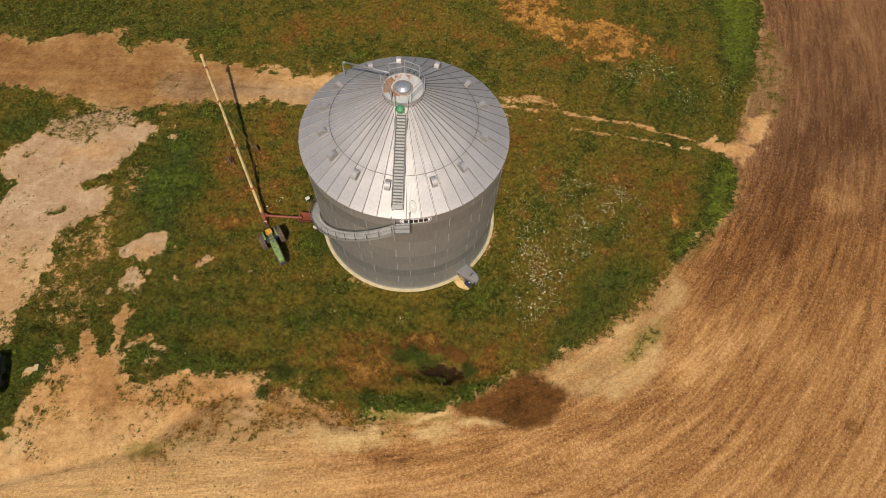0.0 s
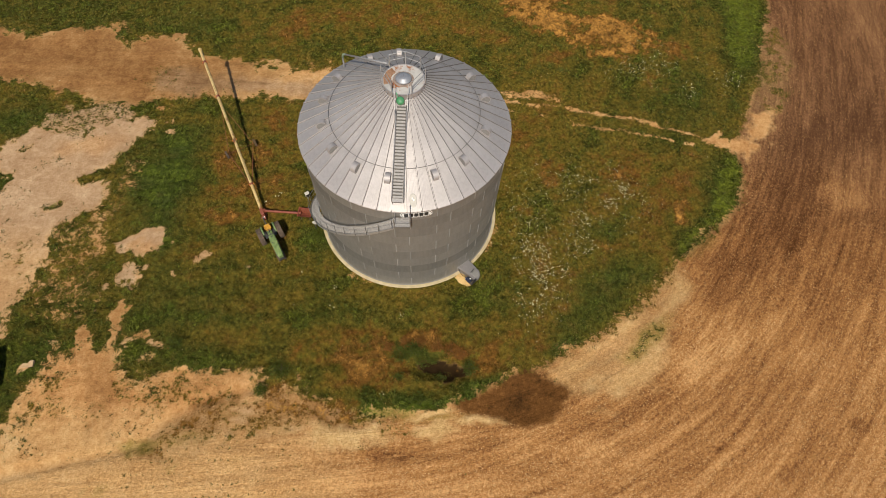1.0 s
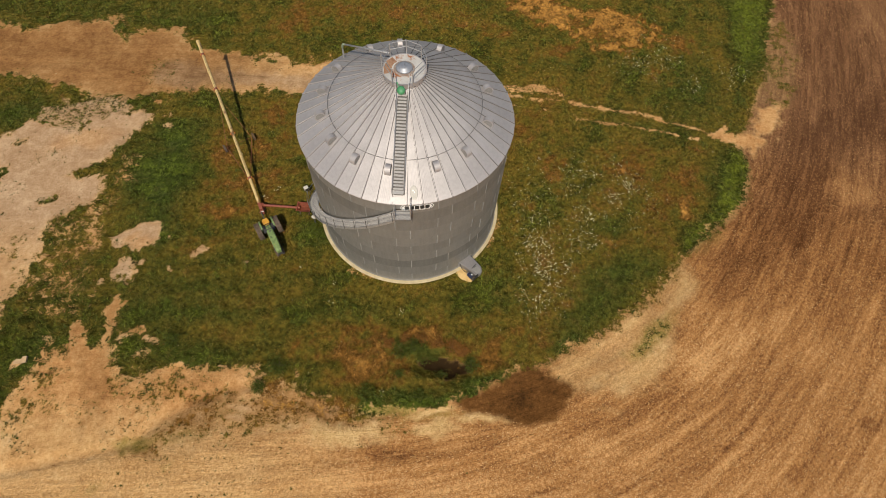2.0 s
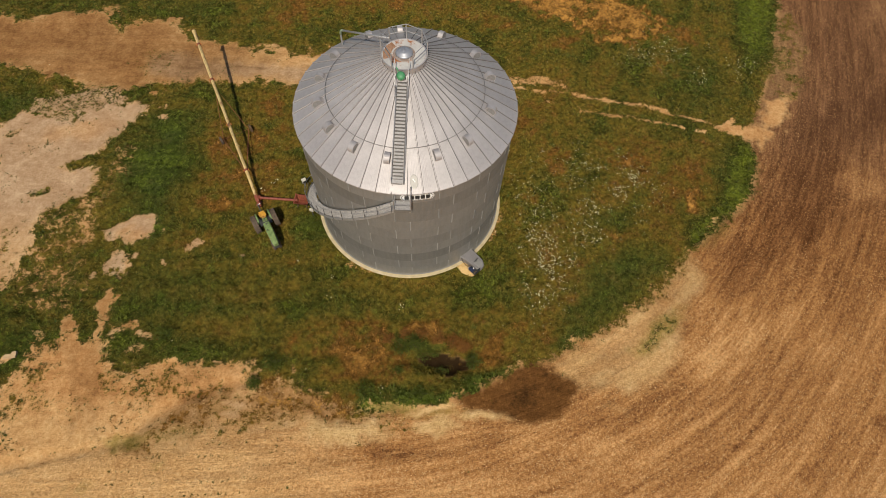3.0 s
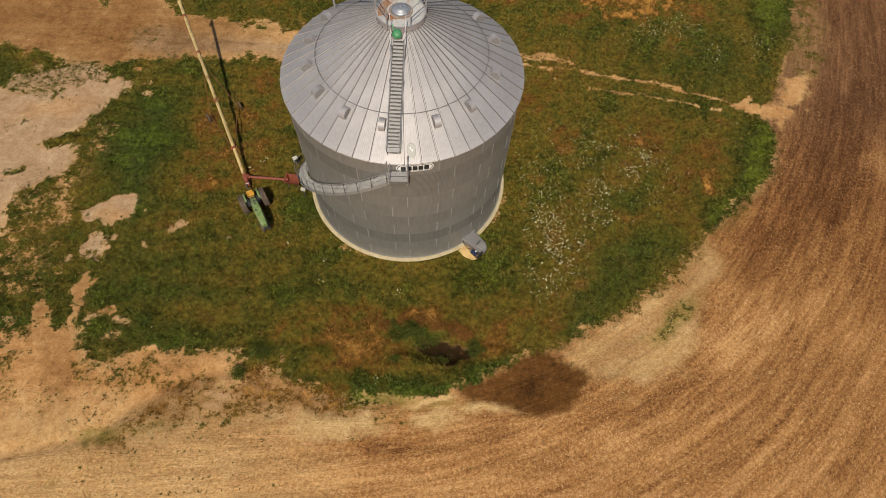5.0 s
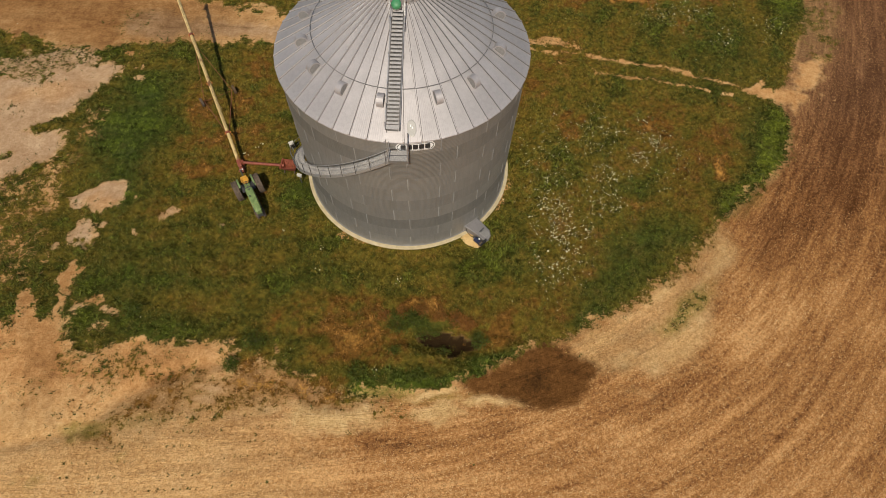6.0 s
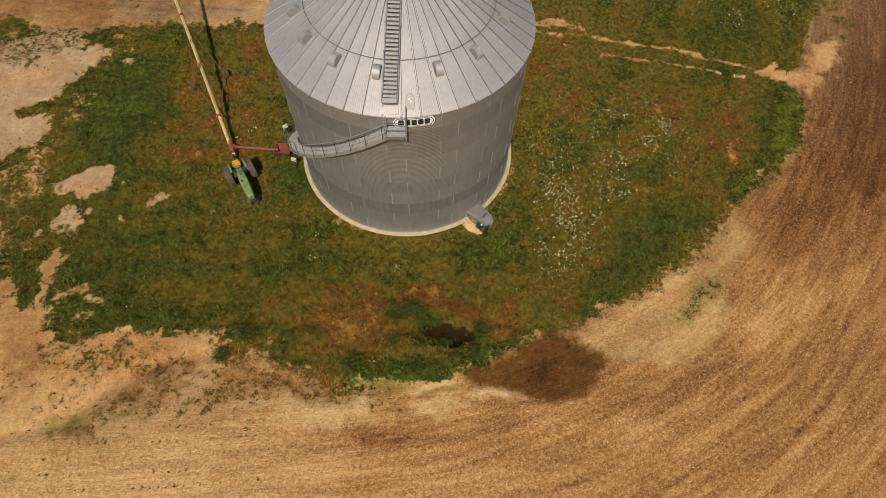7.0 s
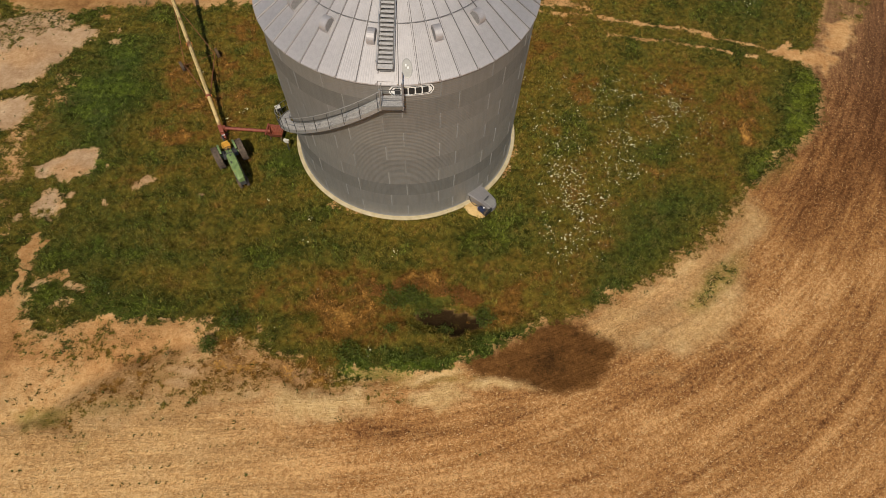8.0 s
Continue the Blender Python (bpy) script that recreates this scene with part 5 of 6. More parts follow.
def tractor():
    """An old row-crop tractor; built facing +y, with the rear axle over the origin."""
    m = pose(-11.33, -3.78, 0.0, 0, 0, 213.0)
    t = thing("tractor", "old green open tractor with yellow seat parked in the grass", "tractor", m)
    axle_z = 0.70
    for s in (-1, 1):
        wheel("rear_wheel", t, pose(s * 0.79, 0, axle_z), 0.72, 0.42, 0.40, 18, TRACTOR_YELLOW)
        wheel("front_wheel", t, pose(s * 0.24, 2.28, 0.32, 0, s * 6, 0), 0.33, 0.17, 0.18, 12, TRACTOR_YELLOW)
    # hood, tapering towards the nose
    bm = bmesh.new()
    rows = []
    for y, w, z0, z1 in ((0.72, 0.26, 0.95, 1.50), (1.2, 0.28, 0.92, 1.50), (1.9, 0.265, 0.90, 1.45), (2.50, 0.24, 0.88, 1.38), (2.68, 0.21, 0.88, 1.33), (2.76, 0.17, 0.92, 1.24)):
        line = [(-w, z0), (-w, z1 - 0.12), (-w * 0.82, z1 - 0.03), (-w * 0.35, z1), (w * 0.35, z1), (w * 0.82, z1 - 0.03), (w, z1 - 0.12), (w, z0)]
        rows.append([bm.verts.new((x, y, z)) for x, z in line])
    for u, v in zip(rows, rows[1:]):
        for k in range(8):
            bm.faces.new((u[k], u[(k + 1) % 8], v[(k + 1) % 8], v[k]))
    bm.faces.new(rows[0])
    bm.faces.new(rows[-1][::-1])
    hood = part("hood", bm, TRACTOR_GREEN, t)
    part("grille", box(bmesh.new(), (0.40, 0.05, 0.62), pose(0, 2.72, 0.86), 0.02), DARK_STEEL, t)
    for s in (-1, 1):
        part("hood_stripe", box(bmesh.new(), (0.006, 1.25, 0.05), pose(s * 0.276, 1.65, 1.22, 0, 0, s * 1.5)), TRACTOR_YELLOW, hood)
    part("hood_badge", box(bmesh.new(), (0.30, 0.05, 0.008), pose(0, 2.18, 1.402, -6, 0, 0)), TRACTOR_YELLOW, hood)
    part("filler_cap", rod(bmesh.new(), (0, 0.92, 1.48), (0, 0.92, 1.55), 0.055, 14), DARK_STEEL, hood)
    part("engine_block", box(bmesh.new(), (0.60, 1.40, 0.52), pose(0, 1.60, 0.64), 0.03), DARK_STEEL, t)
    part("gearbox", box(bmesh.new(), (0.40, 1.2, 0.48), pose(0, 0.25, 0.72), 0.04), TRACTOR_GREEN, t)
    part("rear_axle", rod(bmesh.new(), (-0.92, 0, axle_z), (0.92, 0, axle_z), 0.11, 14), TRACTOR_GREEN, t)
    part("front_pedestal", box(bmesh.new(), (0.22, 0.26, 0.70), pose(0, 2.30, 0.60), 0.03), TRACTOR_GREEN, t)
    part("front_axle", rod(bmesh.new(), (-0.26, 2.28, 0.33), (0.26, 2.28, 0.33), 0.045, 10), DARK_STEEL, t)
    part("exhaust_pipe", rod(bmesh.new(), (0.12, 1.52, 1.42), (0.12, 1.52, 1.66), 0.035, 12), DARK_STEEL, t)
    # dash, steering wheel, seat, platform, fenders
    part("dash", box(bmesh.new(), (0.52, 0.16, 0.50), pose(0, 0.66, 1.22), 0.04), DARK_STEEL, t)
    part("steering_column", rod(bmesh.new(), (0, 0.62, 1.36), (0, 0.26, 1.52), 0.025, 8), DARK_STEEL, t)
    bm = bmesh.new()
    turn = pose(0, 0.25, 1.53, -62, 0, 0)
    ring = [turn @ Vector((0.21 * math.cos(a), 0, 0.21 * math.sin(a))) for a in np.linspace(0, 2 * math.pi, 25)]
    polyline(bm, ring, 0.018, 6)
    steer = part("steering_wheel", bm, BLACK_PAINT, t)
    for k in range(3):
        a = 2.1 * k
        part("spoke", rod(bmesh.new(), turn @ Vector((0, 0, 0)), turn @ Vector((0.2 * math.cos(a), 0, 0.2 * math.sin(a))), 0.011, 6), BLACK_PAINT, steer)
    seat = part("seat", box(bmesh.new(), (0.44, 0.38, 0.10), pose(0, -0.22, 1.12), 0.04), SEAT_YELLOW, t, "yellow cushioned seat")
    part("seat_back", box(bmesh.new(), (0.45, 0.09, 0.30), pose(0, -0.44, 1.28, 14, 0, 0), 0.04), SEAT_YELLOW, seat)
    for s in (-1, 1):
        part("armrest", box(bmesh.new(), (0.06, 0.34, 0.06), pose(s * 0.24, -0.25, 1.28), 0.02), SEAT_YELLOW, seat)
    part("seat_post", box(bmesh.new(), (0.18, 0.24, 0.40), pose(0, -0.24, 0.90)), DARK_STEEL, seat)
    part("platform", box(bmesh.new(), (0.96, 0.72, 0.04), pose(0, 0.12, 0.86)), DARK_STEEL, t)
    for s in (-1, 1):
        bm = bmesh.new()
        lines = []
        for k in range(9):
            a = radians(25 + 95 * k / 8)
            y, z = -0.78 * math.cos(a) + 0.0, axle_z + 0.80 * math.sin(a)
            lines.append([bm.verts.new((s * x, y, z - d)) for x, d in ((0.44, 0), (0.57, 0), (0.57, 0.02), (0.44, 0.02))])
        for u, v in zip(lines, lines[1:]):
            for k in range(4):
                bm.faces.new((u[k], u[(k + 1) % 4], v[(k + 1) % 4], v[k]))
        bm.faces.new(lines[0])
        bm.faces.new(lines[-1][::-1])
        fender = part("fender", bm, TRACTOR_GREEN, t)
        part("lever", rod(bmesh.new(), (s * 0.22, 0.42, 0.9), (s * 0.26, 0.30, 1.38), 0.012, 6), DARK_STEEL, t)
    part("drawbar", box(bmesh.new(), (0.09, 1.0, 0.05), pose(0, -0.75, 0.42)), DARK_STEEL, t)
    part("drive_shaft", rod(bmesh.new(), (0, -0.35, 0.66), (0.02, -1.75, 0.72), 0.05, 10), DARK_STEEL, t)
    return t


AUGER_FOOT, AUGER_TIP = Vector((-12.50, -1.77, 0.59)), Vector((-20.61, 12.96, 4.60))


def grain_auger():
    a = thing("grain_auger", "long cream transport auger with red intake on two wheels", "grain auger")
    way = (AUGER_TIP - AUGER_FOOT).normalized()
    side = Vector((0, 0, 1)).cross(way).normalized()
    length = (AUGER_TIP - AUGER_FOOT).length

    def along(d, up=0.0, out=0.0):
        return AUGER_FOOT + way * d + side * out + way.cross(side) * up

    part("tube", rod(bmesh.new(), along(0.3), along(length), 0.125, 20), AUGER_CREAM, a, "cream painted tube")
    for d in (2.85, 7.4, 12.1, 15.9):
        band = part("clamp_band", rod(bmesh.new(), along(d - 0.09), along(d + 0.09), 0.165, 20), AUGER_RED if d < 3 or d > 12 else AUGER_CREAM, a)
        for s in (-1, 1):
            part("clamp_lug", box(bmesh.new(), (0.09, 0.09, 0.14), Matrix.Translation(along(d, 0, s * 0.175)) @ way.to_track_quat("Z", "Y").to_matrix().to_4x4()), AUGER_ORANGE, band)
    for d in (5.2, 9.6, 14.0):
        part("joint_ring", rod(bmesh.new(), along(d - 0.04), along(d + 0.04), 0.15, 20), AUGER_CREAM, a)
    # truss cable along the top and its posts
    for d in (6.5, 10.5, 14.0):
        part("truss_post", rod(bmesh.new(), along(d, 0.15), along(d, 0.38), 0.018, 6), AUGER_RED, a)
    bm = bmesh.new()
    polyline(bm, [along(3.2, 0.18), along(6.5, 0.38), along(10.5, 0.38), along(14.0, 0.38), along(16.6, 0.18)], 0.010, 5)
    part("truss_cable", bm, DARK_STEEL, a)
    # discharge hood at the top
    spout = part("discharge_hood", rod(bmesh.new(), along(length - 0.15), along(length + 0.15), 0.16, 18), AUGER_CREAM, a)
    tip = along(length - 0.05)
    bm = bmesh.new()
    rod(bm, tip, tip + Vector((0, 0, -0.55)), 0.17, 16, 0.15)
    part("spout", bm, DARK_STEEL, spout)
    # undercarriage: two wheels, drag arms to the lower clamp, lift arms to the middle
    for hub, s in ((Vector((-17.25, 4.36, 0.33)), 1), (Vector((-15.08, 6.02, 0.33)), -1)):
        m = Matrix.Translation(hub) @ pose(0, 0, 0, 0, 0, 37)
        wheel("wheel", a, m, 0.34, 0.20, 0.18, 14, AUGER_RUST, RUBBER if s > 0 else BROWN_RUBBER)
        inboard = hub.lerp(Vector((-16.16, 5.2, 0.33)), 0.14)
        part("drag_arm", rod(bmesh.new(), inboard, along(3.0, -0.2, s * 0.10), 0.032, 8), AUGER_RUST, a)
        part("lift_arm", rod(bmesh.new(), inboard, along(11.0, -0.13, s * 0.08), 0.022, 8), AUGER_RUST, a)
    part("axle", rod(bmesh.new(), (-17.15, 4.44, 0.33), (-15.18, 5.94, 0.33), 0.016, 10), AUGER_RUST, a)
    # red boot and gearbox at the foot
    foot = Matrix.Translation(AUGER_FOOT) @ way.to_track_quat("Y", "Z").to_matrix().to_4x4()
    boot = part("boot", box(bmesh.new(), (0.29, 0.62, 0.30), foot @ pose(0, 0.10, 0), 0.05), AUGER_RED, a, "red intake boot")
    part("gearbox", box(bmesh.new(), (0.26, 0.42, 0.28), foot @ pose(0.02, -0.48, 0.02), 0.04), AUGER_RED, a)
    for s in (-0.06, 0.07):
        part("decal", box(bmesh.new(), (0.10, 0.08, 0.006), foot @ pose(s, -0.48, 0.164)), WHITE_PAINT, boot, "white warning decal")
    part("skid", box(bmesh.new(), (0.40, 0.50, 0.06), pose(AUGER_FOOT.x, AUGER_FOOT.y, 0.05), 0.02), AUGER_RED, a)
    part("jack", rod(bmesh.new(), (AUGER_FOOT.x, AUGER_FOOT.y, 0.05), (AUGER_FOOT.x, AUGER_FOOT.y, 0.6), 0.05, 10), AUGER_RED, a)
    # swing hopper on its own short tube
    start, end = AUGER_FOOT + Vector((0.1, 0.22, 0.02)), Vector((-9.22, -1.48, 0.52))
    part("swing_tube", rod(bmesh.new(), start, end, 0.11, 18), AUGER_RED, a, "faded red swing tube")
    part("swing_joint", rod(bmesh.new(), start + Vector((0.02, 0, -0.25)), start + Vector((0.02, 0, 0.14)), 0.14, 18), AUGER_RED, a)
    c = Vector((-8.82, -1.42, 0.0))
    bm = bmesh.new()
    top = [(-0.62, -0.42, 0.62), (0.50, -0.42, 0.62), (0.50, 0.46, 0.62), (-0.62, 0.46, 0.62)]
    low = [(-0.45, -0.22, 0.14), (0.36, -0.22, 0.14), (0.36, 0.26, 0.14), (-0.45, 0.26, 0.14)]
    inner = [(x * 0.93, y * 0.92, z) for x, y, z in top]
    floor = [(x * 0.9, y * 0.8, z + 0.05) for x, y, z in low]
    rows = [[bm.verts.new(c + Vector(p)) for p in line] for line in (low, top, inner, floor)]
    for u, v in zip(rows, rows[1:]):
        for k in range(4):
            bm.faces.new((u[k], u[(k + 1) % 4], v[(k + 1) % 4], v[k]))
    bm.faces.new(rows[0])
    bm.faces.new(rows[-1][::-1])
    hopper = part("hopper", bm, AUGER_RED, a, "open red swing hopper")
    for k in range(6):
        x = c.x - 0.48 + 0.18 * k
        part("grate_bar", rod(bmesh.new(), (x, c.y - 0.40, 0.60), (x, c.y + 0.44, 0.60), 0.014, 6), AUGER_RUST, hopper)
    part("hopper_lip", box(bmesh.new(), (0.10, 0.95, 0.12), pose(c.x - 0.62, c.y + 0.02, 0.62)), AUGER_RED, hopper)
    part("flag", box(bmesh.new(), (0.05, 0.10, 0.14), pose(c.x + 0.44, c.y + 0.38, 0.70), 0.01), WHITE_PAINT, hopper, "white corner cap")
    for dx in (-0.4, 0.35):
        for dy in (-0.34, 0.38):
            wheel("hopper_wheel", hopper, pose(c.x + dx, c.y + dy, 0.11), 0.11, 0.07, 0.06, 8, AUGER_RED)
    return a


# ---- things at the foot of the bin ----
def unloader():
    """Steel housing over the unloading auger, with its motor."""
    m = pose(*polar(7.30, -47.0, 0.10), 0, 0, -40)
    u = thing("unloader", "grey steel unloading housing with motor at the bin's foot", "unloader", m)
    # plan of the hood: broad at the wall, narrowing to a blunt nose that slopes down
    outline = [(-0.1, -0.60, 0.58), (0.25, -0.52, 0.56), (0.9, -0.42, 0.50), (1.45, -0.40, 0.44), (1.68, -0.26, 0.38), (1.74, 0.0, 0.36), (1.66, 0.28, 0.38), (1.35, 0.50, 0.44), (0.6, 0.56, 0.53), (-0.1, 0.58, 0.58)]
    bm = bmesh.new()
    low = [bm.verts.new((x, y, 0.0)) for x, y, z in outline]
    rim = [bm.verts.new((x, y, z - 0.05)) for x, y, z in outline]
    brow = [bm.verts.new((x * 0.97, y * 0.92, z)) for x, y, z in outline]
    for k in range(len(outline)):
        j = (k + 1) % len(outline)
        bm.faces.new((low[k], low[j], rim[j], rim[k]))
        bm.faces.new((rim[k], rim[j], brow[j], brow[k]))
    bm.faces.new(brow)
    body = part("housing", bm, HATCH_STEEL, u)
    part("wall_flange", box(bmesh.new(), (0.05, 1.34, 0.66), pose(0.0, 0, 0.33, 0, 0, -7)), SEAM_STEEL, body)
    part("lid", box(bmesh.new(), (0.56, 0.50, 0.05), pose(1.28, 0.06, 0.455, 0, 6, 4), 0.015), SEAM_STEEL, u)
    # dark bar beside the lid paints in the shade of a recess
    part("lid_recess_shade", box(bmesh.new(), (0.08, 0.46, 0.05), pose(0.96, 0.08, 0.495, 0, 6, 4)), DARK_STEEL, u)
    part("lid_handle", rod(bmesh.new(), (1.06, -0.06, 0.53), (1.06, 0.2, 0.53), 0.016, 6), DARK_STEEL, u)
    motor = part("motor", rod(bmesh.new(), (1.05, -0.70, 0.36), (1.48, -0.74, 0.36), 0.15, 18), BLUE_METAL, u, "dark blue electric motor")
    part("motor_cap", rod(bmesh.new(), (0.98, -0.70, 0.36), (1.06, -0.70, 0.36), 0.12, 18), BRIGHT_STEEL, motor)
    part("motor_fan_cowl", rod(bmesh.new(), (1.46, -0.74, 0.36), (1.56, -0.745, 0.36), 0.13, 18), BLACK_PAINT, motor)
    part("name_tag", box(bmesh.new(), (0.10, 0.14, 0.02), pose(1.32, -0.60, 0.49, 25, 0, 0)), WHITE_PAINT, motor, "white motor tag")
    part("belt_guard", box(bmesh.new(), (0.12, 0.62, 0.34), pose(1.66, -0.52, 0.30), 0.03), BLACK_PAINT, u)
    part("terminal_box", box(bmesh.new(), (0.16, 0.12, 0.12), pose(1.22, -0.70, 0.55), 0.01), BLUE_METAL, motor)
    wheel("drive_pulley", u, pose(1.62, -0.70, 0.34), 0.20, 0.10, 0.11, 8, DARK_STEEL)
    part("motor_mount", box(bmesh.new(), (0.55, 0.40, 0.05), pose(1.28, -0.62, 0.18)), DARK_STEEL, u)
    for x in (1.08, 1.48):
        part("mount_leg", box(bmesh.new(), (0.05, 0.30, 0.22), pose(x, -0.62, 0.06)), DARK_STEEL, u)
    bm = bmesh.new()
    polyline(bm, [(1.22, -0.70, 0.62), (0.95, -0.75, 0.45), (0.6, -0.66, 0.12), (0.25, -0.60, 0.10), (0.06, -0.58, 0.5)], 0.022, 6)
    part("cable", bm, BLACK_PAINT, u)
    return u


def spilled_grain():
    bm = bmesh.new()
    m = pose(*polar(8.15, -51.5, -0.02), 0, 0, -48)
    rng = random.Random(4)
    rings = 6
    rows = []
    for j in range(rings + 1):
        r = 1 - j / rings
        rows.append([bm.verts.new(m @ Vector((r * (0.85 + 0.16 * math.sin(3 * a + 1) + 0.05 * rng.random()) * math.cos(a), r * (0.55 + 0.10 * math.sin(2 * a)) * math.sin(a), 0.16 * (1 - r * r) + 0.015 * rng.random()))) for a in np.linspace(0, 2 * math.pi, 28, endpoint=False)])
    for u, v in zip(rows, rows[1:]):
        for k in range(28):
            bm.faces.new((u[k], u[(k + 1) % 28], v[(k + 1) % 28], v[k]))
    return tagged(part("spilled_grain", bm, GRAIN), "tan heap of spilled grain beside the unloader", "grain", kind="stuff")


def control_box():
    c = thing("control_box", "white metal electrical box on a steel post", "electrical box", pose(-8.95, 0.22, 0, 0, 0, 38))
    part("post", box(bmesh.new(), (0.09, 0.09, 1.05), pose(0, 0.1, 0.50)), RAIL_STEEL, c)
    part("case", box(bmesh.new(), (0.34, 0.20, 0.44), pose(0, 0, 0.92, 16, 0, 0), 0.02), DULL_WHITE, c)
    part("door", box(bmesh.new(), (0.26, 0.03, 0.34), pose(0, -0.115, 0.89, 16, 0, 0), 0.01), BLACK_PAINT, c, "dark front door")
    part("rain_hood", box(bmesh.new(), (0.38, 0.26, 0.025), pose(0, -0.03, 1.16, 16, 0, 0)), DULL_WHITE, c)
    return c


def stair_sign():
    s = thing("cabinet_on_post", "small white cabinet on a dark post by the stair", "cabinet", pose(-7.76, -2.62, 0, 0, 0, -12))
    part("post", box(bmesh.new(), (0.07, 0.07, 0.95), pose(0.0, 0.0, 0.46)), DARK_STEEL, s)
    part("case", box(bmesh.new(), (0.32, 0.15, 0.20), pose(0.0, 0, 0.95), 0.02), DULL_WHITE, s)
    part("roof", box(bmesh.new(), (0.36, 0.19, 0.025), pose(0.0, 0, 1.065, 8, 0, 0)), DULL_WHITE, s)
    return s


def covered_trailer():
    """A low trailer under a dark cover, at the edge of the yard."""
    c = thing("trailer", "low farm trailer under a black cover beside the sand", "trailer", pose(-29.35, -16.95, 0, 0, 0, 16))
    part("bed", box(bmesh.new(), (1.9, 3.0, 0.30), pose(0, 0, 0.55), 0.03), DARK_STEEL, c)
    bm = bmesh.new()
    rows = []
    for y in (-1.52, -0.8, 0.0, 0.8, 1.52):
        sag = 0.05 * math.cos(2.2 * y)
        rows.append([bm.verts.new((x, y, z + (sag if abs(x) < 0.8 else 0))) for x, z in ((-0.97, 0.62), (-0.95, 0.90), (-0.4, 0.98), (0.4, 0.98), (0.95, 0.90), (0.97, 0.62))])
    for u, v in zip(rows, rows[1:]):
        for k in range(5):
            bm.faces.new((u[k], u[k + 1], v[k + 1], v[k]))
    bm.faces.new(rows[0])
    bm.faces.new(rows[-1][::-1])
    part("cover", bm, BLACK_PAINT, c, "black sheet cover")
    for s in (-1, 1):
        for y in (-0.5, 0.5):
            wheel("wheel", c, pose(s * 0.80, y, 0.30), 0.30, 0.18, 0.17, 10, DARK_STEEL)
    part("drawbar", rod(bmesh.new(), (0, 1.45, 0.5), (0, 2.5, 0.42), 0.04, 8), DARK_STEEL, c)
    return c


def slab(x, y, turn, size, label):
    bm = box(bmesh.new(), size, pose(x, y, size[2] / 2 - 0.03, 2, -3, turn))
    rng = random.Random(int(abs(x) * 10))
    bmesh.ops.subdivide_edges(bm, edges=bm.edges, cuts=2)
    for v in bm.verts:
        v.co += Vector((rng.uniform(-1, 1), rng.uniform(-1, 1), rng.uniform(-0.5, 0.5))) * 0.03
    return tagged(part("slab", bm, FIELD_STONE), label, "slab")


covered_trailer()
slab(-26.75, -15.94, 12, (0.85, 0.45, 0.16), "flat tan stone slab lying in the grass")
tractor()
grain_auger()
unloader()
spilled_grain()
control_box()
stair_sign()


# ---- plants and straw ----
# outline fitted to the camera's view, with a margin; plants stand only inside it
SEEN_GROUND = ((-52, 27), (58, 38), (38, -24), (-29, -27.5))
RNG = np.random.default_rng(7)


def ground_at(x, y):
    """What covers the ground at each place, and its height, from the sheet's own points."""
    col = np.clip(np.round((x + 50.0) / 0.17).astype(int) + 20, 0, nx - 1)
    row = np.clip(np.round((y + 29.0) / 0.17).astype(int) + 20, 0, ny - 1)
    at = row * nx + col
    return {k: v[at] for k, v in FIELDS.items()}, ZZ[at]


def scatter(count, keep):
    """Random places on the ground in the camera's view, kept with the chance that keep() gives."""
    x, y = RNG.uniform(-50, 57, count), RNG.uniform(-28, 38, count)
    inside = (region(x, y, SEEN_GROUND) > 0) & (np.hypot(x, y) > 7.72)
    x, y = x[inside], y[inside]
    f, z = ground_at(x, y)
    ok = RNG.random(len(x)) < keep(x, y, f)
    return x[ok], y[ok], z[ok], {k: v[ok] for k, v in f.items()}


def blades(name, x, y, z, dry, cool, per, height, spread, width, lean, mat, label, category):
    """Tufts of leaning blades, as one mesh."""
    n = len(x)
    big = lambda a: np.repeat(a, per)
    turn, size = RNG.uniform(0, 2 * np.pi, n * per), RNG.uniform(0.55, 1.35, n * per) * big(RNG.uniform(0.6, 1.3, n))
    off = spread * np.sqrt(RNG.random(n * per))
    oa = RNG.uniform(0, 2 * np.pi, n * per)
    bx, by, bz = big(x) + off * np.cos(oa), big(y) + off * np.sin(oa), big(z)
    h = height * size * big(np.clip(1.0 + 0.75 * fbm(x, y, 0.9, 71, 2), 0.35, 2.0))
    l = lean * h * RNG.uniform(0.3, 1.2, n * per)
    tipx, tipy = bx + l * np.cos(turn), by + l * np.sin(turn)
    wx, wy = -np.sin(turn) * width * size, np.cos(turn) * width * size
    v = np.empty((n * per, 3, 3))
    v[:, 0] = np.stack([bx - wx, by - wy, bz - 0.02], 1)
    v[:, 1] = np.stack([bx + wx, by + wy, bz - 0.02], 1)
    v[:, 2] = np.stack([tipx, tipy, bz + h], 1)
    data = numpy_mesh(name, v.reshape(-1, 3), np.arange(n * per * 3).reshape(-1, 3))
    attribute(data, "dry", np.repeat(np.repeat(dry, per), 3))
    attribute(data, "cool", np.repeat(np.repeat(cool, per), 3))
    return tagged(link_mesh(name, data, mat), label, category, kind="stuff")


